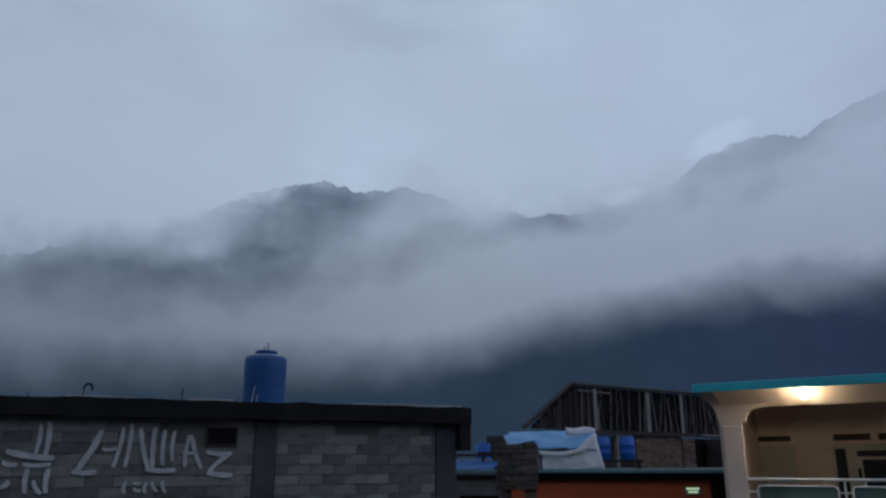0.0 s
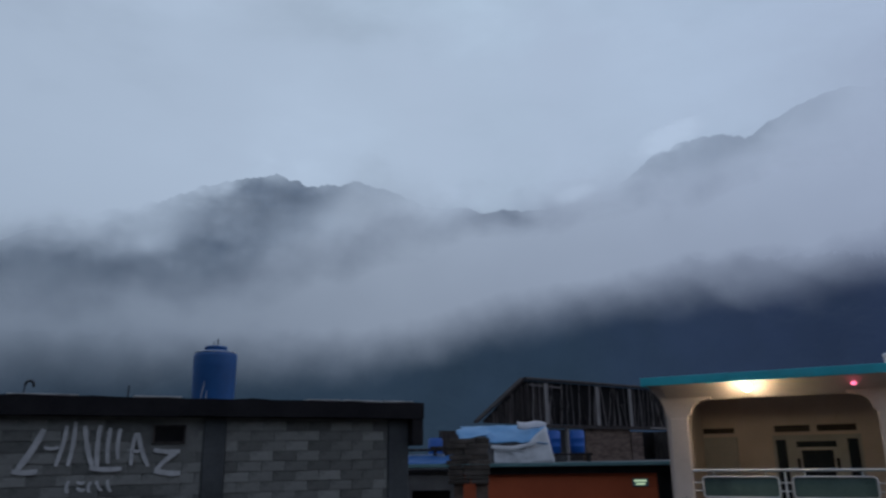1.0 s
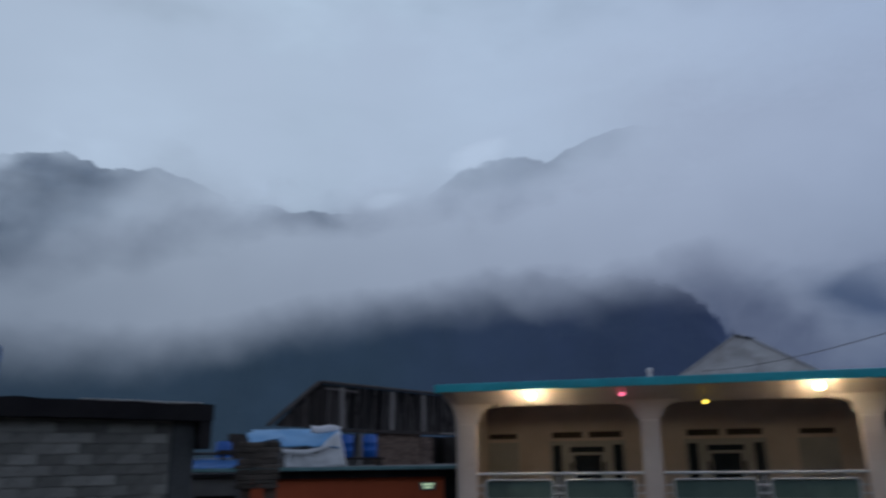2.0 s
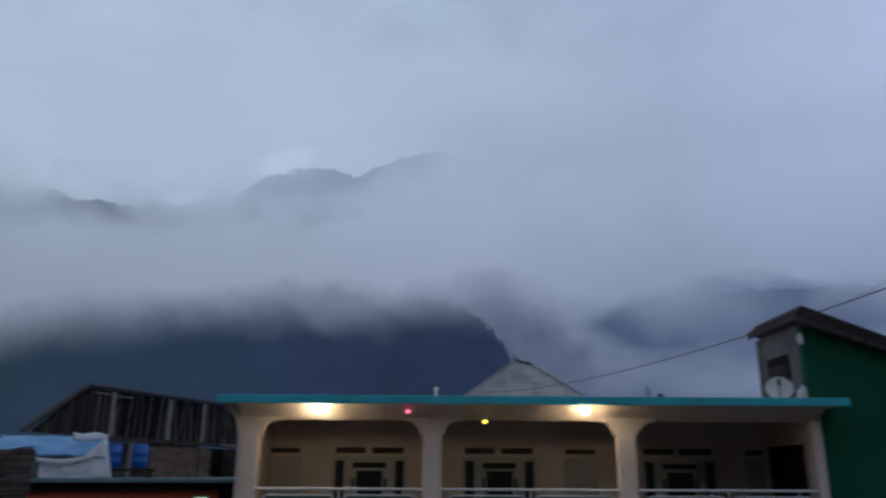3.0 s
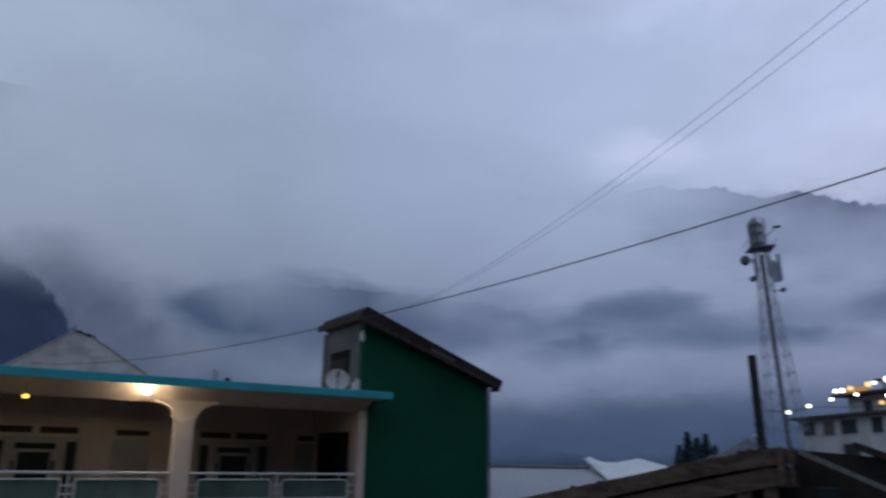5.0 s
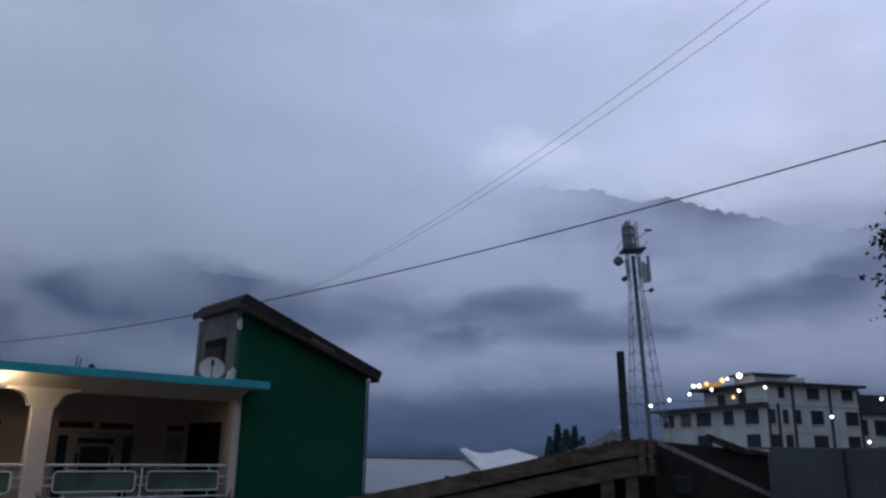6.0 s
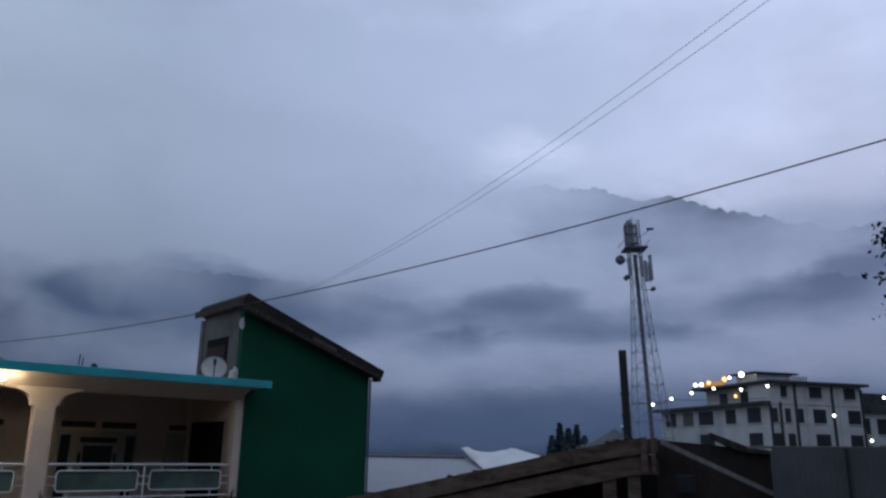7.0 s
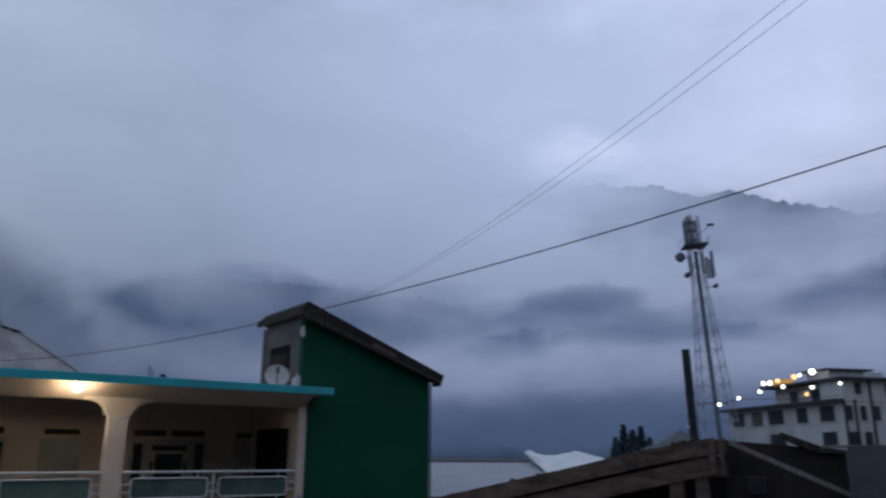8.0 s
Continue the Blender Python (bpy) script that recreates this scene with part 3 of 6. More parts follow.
def edge_conifers():
    """Conifers standing along the falling edge of the slope, too many and too far to count."""
    rnd = random.Random(77)
    bm = bmesh.new()
    for k in range(420):
        b = rnd.uniform(30, 41.5)
        reach = rnd.uniform(840, 905)
        z = up_at(900, profile(SLOPE_RIDGE, b)) * ((reach - 380) / 520) ** 1.15
        h = rnd.uniform(9, 20)
        p = polar(b, reach, z - 3)
        for s in range(3):
            low, high, w = h * (0.15 + 0.25 * s), h * (0.62 + 0.19 * s), h * 0.17 * (1 - 0.27 * s)
            ring = [bm.verts.new(p + Vector((w * math.cos(q * 1.257) * rnd.uniform(0.7, 1.2), w * math.sin(q * 1.257) * rnd.uniform(0.7, 1.2), low))) for q in range(5)]
            tip = bm.verts.new(p + Vector((0, 0, high)))
            for q in range(5):
                bm.faces.new((ring[q], ring[(q + 1) % 5], tip))
    bmesh.ops.recalc_face_normals(bm, faces=bm.faces)
    tagged(part("conifer_wood", bm, FOREST), "ragged fringe of dark conifers along the mountain edge", "forest", kind="stuff")


edge_conifers()


# ---- shared pieces of the village ----
def along(bearing, m):
    """Where the line of sight at a bearing meets the upright plane y = 0 of a frame m: its x there, and its reach."""
    inv = m.inverted()
    o, d = inv @ Vector((0, 0, 0)), inv.to_3x3() @ polar(bearing, 1, 0)
    k = -o.y / d.y
    return o.x + k * d.x, k


def block_mesh(name, w, h, d, material, seed, wear=0.012):
    """One masonry unit with slightly worn, uneven corners."""
    rnd = random.Random(seed)
    bm = boxed(-w / 2, w / 2, -d / 2, d / 2, -h / 2, h / 2)
    for v in bm.verts:
        v.co += Vector((rnd.uniform(-wear, wear), rnd.uniform(-wear, wear) * 0.5, rnd.uniform(-wear, wear) * 0.7))
    me = bpy.data.meshes.new(name)
    bm.to_mesh(me)
    bm.free()
    me.materials.append(material)
    return me


def courses(name, parent, meshes, x0, x1, z0, z1, y, w, h, gap, rnd, skip=()):
    """Lay units in running bond, each an object of its own."""
    row, z = 0, z0 + h / 2
    while z + h / 2 <= z1 + 0.02:
        x = x0 + w / 2 - (w / 2 if row % 2 else 0)
        while x - w / 2 < x1 - 0.05:
            a, b = max(x - w / 2, x0), min(x + w / 2, x1)
            if b - a > 0.06 and not any(p < b and q > a and r < z + h / 2 and s > z - h / 2 for p, q, r, s in skip):
                ob = new(name, rnd.choice(meshes))
                ob.parent = parent
                ob.matrix_basis = Matrix.LocRotScale(((a + b) / 2, y + rnd.uniform(-0.008, 0.006), z), Euler((0, 0, rnd.uniform(-0.01, 0.01))), ((b - a - gap) / (w - gap), 1, 1))
            x += w
        row, z = row + 1, z + h


# ---- the house with the lit veranda ----
HOUSE = pose(0, 0, 0, 0, 0, -33.15)


def rounded_frame(x0, x1, z0, z1, y, r, corner):
    """A closed bar bent round a rectangle with rounded corners."""
    bm = bmesh.new()
    pts = []
    for cx, cz, a0 in ((x1 - corner, z1 - corner, 0), (x0 + corner, z1 - corner, 90), (x0 + corner, z0 + corner, 180), (x1 - corner, z0 + corner, 270)):
        for k in range(4):
            a = radians(a0 + 30 * k)
            pts.append((cx + corner * math.cos(a), cz + corner * math.sin(a)))
    rings = []
    n = len(pts)
    for i, (x, z) in enumerate(pts):
        px, pz = pts[i - 1]
        qx, qz = pts[(i + 1) % n]
        t = Vector((qx - px, 0, qz - pz)).normalized()
        side = Vector((t.z, 0, -t.x))
        rings.append([bm.verts.new(Vector((x, y, z)) + side * r * math.cos(c) + Vector((0, r * math.sin(c), 0))) for c in (0, 1.05, 2.1, 3.14, 4.19, 5.24)])
    for i in range(n):
        a, b = rings[i], rings[(i + 1) % n]
        for j in range(6):
            bm.faces.new((a[j], a[(j + 1) % 6], b[(j + 1) % 6], b[j]))
    bmesh.ops.recalc_face_normals(bm, faces=bm.faces)
    for f in bm.faces:
        f.smooth = True
    return bm


def railing(x0, x1):
    rail = thing("veranda_railing", HOUSE, "white tubular steel railing with dull green panels", "railing", "veranda railings")
    y = 16.04
    part("top_rail", rodded((x0, y, 4.0), (x1, y, 4.0), 0.026), RAIL_WHITE, rail)
    part("bottom_rail", rodded((x0, y, 3.38), (x1, y, 3.38), 0.018), RAIL_WHITE, rail)
    mid = (x0 + x1) / 2
    part("post", rodded((mid, y, 3.07), (mid, y, 4.0), 0.018), RAIL_WHITE, rail)
    for a, b in ((x0 + 0.17, mid - 0.12), (mid + 0.12, x1 - 0.17)):
        frame_bar = part("panel_frame", rounded_frame(a, b, 3.50, 3.88, y, 0.016, 0.07), RAIL_WHITE, rail)
        part("panel", boxed(a + 0.02, b - 0.02, y + 0.02, y + 0.03, 3.52, 3.86), RAIL_PANEL, frame_bar, "dull green panel")
        for x in (a + 0.22, b - 0.22):
            part("spacer", rodded((x, y, 3.88), (x, y, 4.0), 0.012), RAIL_WHITE, rail)
            part("spacer", rodded((x, y, 3.38), (x, y, 3.50), 0.012), RAIL_WHITE, rail)
        for z in (3.62, 3.77):
            part("spacer", rodded((a - 0.17 if a < mid - 0.5 else mid, y, z), (a, y, z), 0.012), RAIL_WHITE, rail)
            part("spacer", rodded((b, y, z), (b + 0.12 if b < mid else x1, y, z), 0.012), RAIL_WHITE, rail)


# the back wall of the veranda and all that is set in it, drawn at a depth of 17.9 m and pushed back
SET_BACK = Matrix.Translation((0, 0, EYE)) @ Matrix.Scale(1.0615, 4) @ Matrix.Translation((0, 0, -EYE))


def door_set(house, x0, x1):
    """Double door with side lights under two vents."""
    y = 17.9
    door = part("door", boxed(x0 - 0.06, x1 + 0.06, y - 0.05, y - 0.004, 3.07, 4.67), CREAM_DOOR, house, "pale painted door frame with dark glazing")
    door.matrix_basis = SET_BACK
    w = x1 - x0
    for a, b in ((x0, x0 + 0.20), (x1 - 0.20, x1)):
        light = part("side_light", boxed(a, b, y - 0.062, y - 0.052, 3.2, 4.58), GLASS, door)
        part("glazing_bar", boxed(a, b, y - 0.07, y - 0.063, 3.70, 3.72), CREAM_DOOR, light)
    leaf0, leaf1 = x0 + 0.36, x1 - 0.36
    leaf = part("door_leaf", boxed(leaf0, leaf1, y - 0.075, y - 0.052, 3.1, 4.56, bevel=0.006), CREAM_DOOR, door)
    part("glazing", boxed(leaf0 + 0.12, leaf1 - 0.12, y - 0.082, y - 0.076, 3.75, 4.36), GLASS, leaf)
    part("glazing", boxed(leaf0 + 0.04, leaf1 - 0.04, y - 0.082, y - 0.076, 4.42, 4.54), GLASS, leaf)
    for x in (leaf0 + 0.05, leaf1 - 0.05):
        part("glazing", boxed(x - 0.03, x + 0.03, y - 0.082, y - 0.076, 3.95, 4.2), GLASS, leaf)
    for a, b in ((x0, x0 + w * 0.44), (x0 + w * 0.53, x1)):
        vent = part("ventilator", boxed(a, b, y - 0.03, y - 0.004, 4.74, 4.87), VENT_BROWN, house, "dull brown ventilator opening")
        vent.matrix_basis = SET_BACK
        part("vent_hood", boxed(a - 0.03, b + 0.03, y - 0.07, y - 0.004, 4.875, 4.90), CREAM, vent)


def build_house():
    house = thing("veranda_house", HOUSE, "cream-painted house with a teal-edged flat roof and a lit veranda", "house")
    part("roof_slab", boxed(-4.34, 8.37, 15.53, 21.5, 5.665, 5.80), CREAM, house)
    bm = bmesh.new()
    box(bm, -4.37, 8.40, 15.49, 15.53, 5.650, 5.815, bevel=0.006)
    box(bm, -4.37, -4.34, 15.53, 21.5, 5.650, 5.815)
    box(bm, 8.37, 8.40, 15.53, 16.28, 5.650, 5.815)
    part("fascia", bm, TEAL, house, "teal painted roof edge")
    bm = extruded([(15.56, 5.664), (15.56, 5.655), (16.10, 5.40), (16.13, 5.375), (16.25, 5.375), (16.25, 5.664)], -4.0, 7.97)
    for v in bm.verts:
        v.co = v.co.yxz
    bmesh.ops.recalc_face_normals(bm, faces=bm.faces)
    part("beam", bm, CREAM, house, "cream beam with a sloping soffit")
    for x in (-3.80, -0.06, 3.95):
        col = part("column", boxed(x - 0.19, x + 0.19, 16.03, 16.25, 0.0, 5.02, bevel=0.02), CREAM, house)
        half = [(0.19, 5.0), (0.19, 5.075), (0.26, 5.08), (0.265, 5.15), (0.29, 5.225), (0.345, 5.285), (0.43, 5.33), (0.54, 5.36), (0.66, 5.37), (0.66, 5.45)]
        left = half if x > -3 else [(0.19, 5.0), (0.19, 5.075), (0.26, 5.08), (0.265, 5.16), (0.30, 5.30), (0.36, 5.42), (0.45, 5.53), (0.53, 5.60), (0.53, 5.66)]
        outline = [(x + a, z) for a, z in half] + [(x - a, z) for a, z in reversed(left)]
        part("capital", extruded(outline, 16.05, 16.235), CREAM, col)
    part("pilaster", boxed(7.80, 7.95, 15.97, 16.2, 0.0, 5.40, bevel=0.015), CREAM, house)
    part("veranda_floor", boxed(-4.1, 8.0, 15.52, 19.2, 2.92, 3.07), CONCRETE, house)
    part("lower_wall", boxed(-3.95, 7.9, 16.3, 16.5, 0.0, 2.92), CREAM, house)
    part("back_wall", boxed(-4.1, 8.1, 19.0, 19.2, 0.0, 5.665), CREAM, house)
    part("end_wall", boxed(-4.1, -3.96, 16.26, 19.0, 3.07, 5.665), CREAM, house)
    part("end_wall", boxed(7.965, 8.1, 16.2, 19.0, 3.07, 5.665), CREAM, house)
    part("rear_wall", boxed(-4.1, 8.1, 21.2, 21.4, 0.0, 5.665), CREAM, house)
    # flat panel on the wall; the doorway's darkness is only its colour
    side = part("doorway", boxed(7.95, 7.962, 16.75, 18.6, 3.07, 4.95), SHADE_BLACK, house, "black panel on the end wall painted as a doorway's shade")
    part("door_frame", boxed(7.93, 7.948, 16.68, 16.75, 3.07, 5.0), CREAM_DOOR, side)
    for x0, x1 in ((-2.25, -0.70), (0.69, 2.24), (4.77, 6.34)):
        door_set(house, x0, x1)
    for x0, x1 in ((-3.72, -3.07), (2.98, 3.66), (7.12, 7.78)):
        vent = part("ventilator", boxed(x0, x1, 17.87, 17.896, 4.74, 4.85), VENT_BROWN, house, "dull brown ventilator opening")
        vent.matrix_basis = SET_BACK
        part("vent_hood", boxed(x0 - 0.03, x1 + 0.03, 17.83, 17.896, 4.855, 4.88), CREAM, vent)
        shutter = part("window_shutter", boxed(x0 - 0.05, x1 + 0.05, 17.85, 17.896, 3.5, 4.66, bevel=0.008), CREAM_DOOR, house, "closed pale shutter")
        shutter.matrix_basis = SET_BACK
        part("shutter_batten", boxed((x0 + x1) / 2 - 0.02, (x0 + x1) / 2 + 0.02, 17.838, 17.849, 3.52, 4.64), CREAM_DOOR, shutter)
    for x0, x1 in ((-3.61, -0.25), (0.13, 3.76), (4.14, 7.78)):
        railing(x0, x1)


def wall_lamp(x, z, watts):
    lamp = thing("veranda_lamp", HOUSE @ pose(x, 15.75, z), "bright warm lamp fixed to the veranda beam", "lamp", "veranda lamps")
    part("base", turned([(0.05, 0), (0.05, 0.03), (0.03, 0.045)], 12, pose(0, 0, 0, 90)), DISH_WHITE, lamp)
    part("bulb", turned([(0.03, 0.04), (0.065, 0.06), (0.08, 0.10), (0.062, 0.14), (0.02, 0.155)], 12, pose(0, 0, 0, 90)), WARM_LAMP, lamp)
    data = bpy.data.lights.new("veranda_lamp_light", "POINT")
    data.energy, data.color, data.shadow_soft_size = watts, (1.0, 0.82, 0.56), 0.05
    ob = new("veranda_lamp_light", data)
    ob.matrix_world = HOUSE @ pose(x, 15.62, z - 0.085)


def string_bulb(x, z, material, label):
    bulb = thing("hanging_bulb", HOUSE @ pose(x, 15.68, z), label, "lamp", "coloured bulbs")
    part("bulb", turned([(0.02, -0.035), (0.042, -0.02), (0.05, 0), (0.042, 0.02), (0.02, 0.035)], 12), material, bulb)
    part("socket", rodded((0, 0, 0.04), (0, 0.03, 0.09), 0.016), STEEL_DARK, bulb)
    part("flex", rodded((0, 0.03, 0.09), (0, 0.045, 5.60 - z), 0.006), CABLE, bulb)


def flower_pot(x, y, m, z):
    pot = thing("flower_pot", m @ pose(x, y, z), "brown clay pot with a small dry plant by the railing", "flower pot", "pots")
    part("pot", turned([(0.08, 0.0), (0.12, 0.22), (0.135, 0.24), (0.135, 0.28), (0.11, 0.28), (0.10, 0.25)], 14), BRICK, pot)
    bm = bmesh.new()
    rnd = random.Random(int(x * 100))
    for k in range(14):
        a, r = rnd.uniform(0, 6.28), rnd.uniform(0.02, 0.12)
        rod(bm, (0, 0, 0.24), (r * math.cos(a), r * math.sin(a), 0.3 + rnd.uniform(0.03, 0.2)), 0.006, 0.002, 4)
    part("plant", bm, BARK, pot)


build_house()
wall_lamp(-2.36, 5.53, 36.0)
wall_lamp(3.06, 5.54, 25.0)
string_bulb(-0.55, 5.51, PINK_LAMP, "small glowing pink bulb under the roof edge")
string_bulb(1.01, 5.316, YELLOW_LAMP, "small glowing yellow bulb under the roof edge")
for px in (-3.72, -0.02, 4.02, 7.72):
    flower_pot(px, 15.70, HOUSE, 3.07)


def roof_bits():
    """Small things standing on the flat roof."""
    vent = thing("roof_vent", HOUSE @ pose(0.02, 17.0, 5.80), "pale plastic vent pipe on the flat roof", "vent pipe")
    part("pipe", rodded((0, 0, 0), (0, 0, 0.28), 0.035, sides=12), DISH_WHITE, vent)
    part("cap", turned([(0.055, 0.28), (0.055, 0.32), (0.02, 0.35)], 12), DISH_WHITE, vent)
    rods = thing("rebar_stub", HOUSE @ pose(4.75, 17.2, 5.80), "thin rusty reinforcing rods standing on the flat roof", "rebar")
    for k, (dx, h) in enumerate(((0, 0.42), (0.07, 0.36))):
        part("rod", rodded((dx, 0, 0), (dx + 0.01, 0, h), 0.012, sides=6), STEEL_DARK, rods)


    lump = thing("roof_lump", HOUSE @ pose(4.62, 15.66, 5.812), "small dark lump on the flat roof edge", "stone")
    bm = bmesh.new()
    bmesh.ops.create_icosphere(bm, subdivisions=2, radius=0.055)
    for v in bm.verts:
        v.co = Vector((v.co.x * 1.2, v.co.y, v.co.z * 0.8 + 0.04)) * (1 + 0.35 * noise.noise(v.co * 22))
    part("lump", bm, DARK_CONCRETE, lump)


roof_bits()


def satellite_dish(m, r):
    dish = thing("satellite_dish", m, "white round satellite dish on the roof edge", "satellite dish")
    bm = bmesh.new()
    rings = []
    for k in range(7):
        q = r * k / 6
        rings.append([bm.verts.new((q * math.cos(a * math.pi / 14), 0.25 * r - 0.25 * q * q / r, q * math.sin(a * math.pi / 14))) for a in range(28)] if k else [bm.verts.new((0, 0.25 * r, 0))])
    for i in range(28):
        bm.faces.new((rings[0][0], rings[1][i], rings[1][(i + 1) % 28]))
    for a, b in zip(rings[1:], rings[2:]):
        for i in range(28):
            bm.faces.new((a[i], b[i], b[(i + 1) % 28], a[(i + 1) % 28]))
    bmesh.ops.solidify(bm, geom=bm.faces, thickness=0.012)
    for f in bm.faces:
        f.smooth = True
    part("reflector", bm, DISH_WHITE, dish)
    part("feed_arm", rodded((0, 0.02, -r * 0.95), (0, -0.28, -0.02), 0.012), STEEL_DARK, dish)
    part("feed_horn", rodded((0, -0.30, 0.05), (0, -0.22, -0.06), 0.035), STEEL_DARK, dish)
    part("stand", rodded((0, 0.10, -r - 0.06), (0, 0.12, 0), 0.025), STEEL_GREY, dish)


satellite_dish(HOUSE @ pose(7.50, 16.62, 6.13, -24, 0, -22), 0.29)


# ---- the green house with the sloping roof ----
def build_green_house():
    green = thing("green_house", HOUSE, "narrow green-painted house with a dark sloping roof", "house")
    outline = [(7.98, 0.0), (11.62, 0.0), (11.62, 6.22), (7.98, 7.50)]
    part("front_wall", extruded(outline, 16.30, 16.5), GREEN, green)
    part("rear_wall", extruded(outline, 18.5, 18.7), CONCRETE, green)
    part("right_wall", boxed(11.42, 11.62, 16.5, 18.5, 0, 6.1), GREEN, green)
    side = part("left_wall", boxed(8.0, 8.2, 16.5, 18.5, 0, 7.53), CONCRETE, green, "bare grey block side wall")
    opening = part("window", boxed(7.985, 7.998, 17.05, 18.2, 6.15, 6.95), SHADE_BLACK, side, "dark boarded window")
    part("window_board", boxed(7.97, 7.984, 17.15, 18.15, 6.15, 6.75), ROOF_RUST, opening)
    roof = part("roof", extruded([(7.86, 7.60), (11.90, 6.21), (11.95, 6.36), (7.95, 7.86), (7.86, 7.76)], 16.08, 18.55), ROOF_RUST, green, "dark rusted sheet roof")
    part("verge_board", extruded([(7.88, 7.49), (11.82, 6.14), (11.88, 6.20), (7.88, 7.60)], 16.06, 16.29), OLD_WOOD, roof)
    part("eave_board", boxed(7.82, 7.858, 16.1, 18.75, 7.56, 7.72), OLD_WOOD, roof)
    part("purlin_end", boxed(11.72, 11.83, 16.04, 16.3, 6.08, 6.19), OLD_WOOD, roof)
    part("roof_patch", extruded([(9.75, 6.93), (10.45, 6.69), (10.45, 6.79), (9.75, 7.03)], 16.062, 16.079), BRICK, roof)
    part("drainpipe", rodded((11.645, 16.27, 0), (11.645, 16.27, 6.15), 0.028), STEEL_GREY, green)
    rag = thing("plastic_bag", HOUSE @ pose(7.93, 16.45, 5.98), "torn white plastic bag caught on the wall corner", "plastic bag")
    bm = bmesh.new()
    bmesh.ops.create_icosphere(bm, subdivisions=3, radius=0.14)
    for v in bm.verts:
        v.co = Vector((v.co.x * 0.8, v.co.y * 0.5, v.co.z * 1.2)) * (1 + 0.7 * noise.noise(v.co * 14))
    part("crumpled_film", bm, WHITE_CLOTH, rag)
    patch = thing("roof_packing", HOUSE @ pose(7.93, 16.27, 7.16), "pale wad of packing under the roof corner", "packing")
    bm = bmesh.new()
    bmesh.ops.create_icosphere(bm, subdivisions=2, radius=0.09)
    for v in bm.verts:
        v.co = Vector((v.co.x * 0.7, v.co.y * 0.4, v.co.z * 1.5)) * (1 + 0.5 * noise.noise(v.co * 17))
    part("wad", bm, WHITE_CLOTH, patch)


build_green_house()


# ---- the hipped tin roof behind ----
def build_hip_house():
    m = Matrix.Translation(polar(39.75, 31, 0)) @ pose(0, 0, 0, 0, 0, -38)
    hip = thing("hip_roofed_house", m, "house with a dull grey hipped tin roof and dark ridge cap", "house")
    top, low, half = up_at(31, 8.15), 5.2, 4.6
    bm = bmesh.new()
    a = [bm.verts.new(p) for p in ((-half, -half, low), (half, -half, low), (half, half, low), (-half, half, low))]
    r = [bm.verts.new((-0.28, 0, top)), bm.verts.new((0.28, 0, top - 0.16))]
    for f in ((a[0], a[1], r[1], r[0]), (a[1], a[2], r[1]), (a[2], a[3], r[0], r[1]), (a[3], a[0], r[0])):
        bm.faces.new(f)
    bmesh.ops.recalc_face_normals(bm, faces=bm.faces)
    bmesh.ops.solidify(bm, geom=bm.faces, thickness=0.04)
    roof = part("roof", bm, HIP_TIN, hip)
    part("ridge_cap", rodded((-0.36, 0, top + 0.03), (0.42, 0, top - 0.18), 0.06), STEEL_DARK, roof)
    for x, y in ((-half, -half), (half, -half)):
        part("hip_cap", rodded((x, y, low + 0.03), (-0.28 if x < 0 else 0.28, 0, top + 0.01 if x < 0 else top - 0.14), 0.04), HIP_TIN, roof)
    for k in range(11):
        x = -3.9 + 0.78 * k
        t = 1 - abs(x) / half
        part("seam", rodded((x, -half, low + 0.03), (x, -half * (1 - t), low + (top - low) * t + 0.03), 0.018, sides=5), HIP_TIN, roof)
    part("finial", rodded((-0.3, 0, top), (-0.34, 0, top + 0.25), 0.03, 0.01), STEEL_GREY, roof)
    part("walls", boxed(-3.9, 3.9, -3.9, 3.9, 0, low + 0.3), CREAM, hip)


build_hip_house()


# ---- cables overhead ----
def cable(name, a, b, sag, r, label, steps=24):
    bm = bmesh.new()
    pts = [Vector(a).lerp(Vector(b), i / steps) - Vector((0, 0, 4 * sag * (i / steps) * (1 - i / steps))) for i in range(steps + 1)]
    rings = []
    for i, p in enumerate(pts):
        t = (pts[min(i + 1, steps)] - pts[max(i - 1, 0)]).normalized()
        s = t.cross(Vector((0, 0, 1))).normalized()
        n = s.cross(t)
        rings.append([bm.verts.new(p + (s * math.cos(c * math.pi / 3) + n * math.sin(c * math.pi / 3)) * r) for c in range(6)])
    for p, q in zip(rings, rings[1:]):
        for c in range(6):
            bm.faces.new((p[c], p[(c + 1) % 6], q[(c + 1) % 6], q[c]))
    bmesh.ops.recalc_face_normals(bm, faces=bm.faces)
    return tagged(part(name, bm, CABLE), label, "cable", "overhead cables")


def sight(bearing, height, reach):
    return polar(bearing, reach, up_at(reach, height))


WIRE_A, WIRE_B = sight(35.2, 5.85, 32), sight(106.2, 20.5, 9)
cable("overhead_cable", WIRE_A, WIRE_B, 0.9, 0.0095, "thick twisted black power cable over the roofs")
cable("overhead_cable", WIRE_B, sight(150, 16, 14), 0.5, 0.013, "thick twisted black power cable over the roofs")
cable("overhead_cable", sight(62.3, 11.2, 19), sight(100.5, 32.2, 6.5), 0.34, 0.0027, "thin black wire rising from the green house")
cable("overhead_cable", sight(62.6, 11.2, 19), sight(103, 32.2, 6.6), 0.34, 0.0027, "thin black wire rising from the green house")


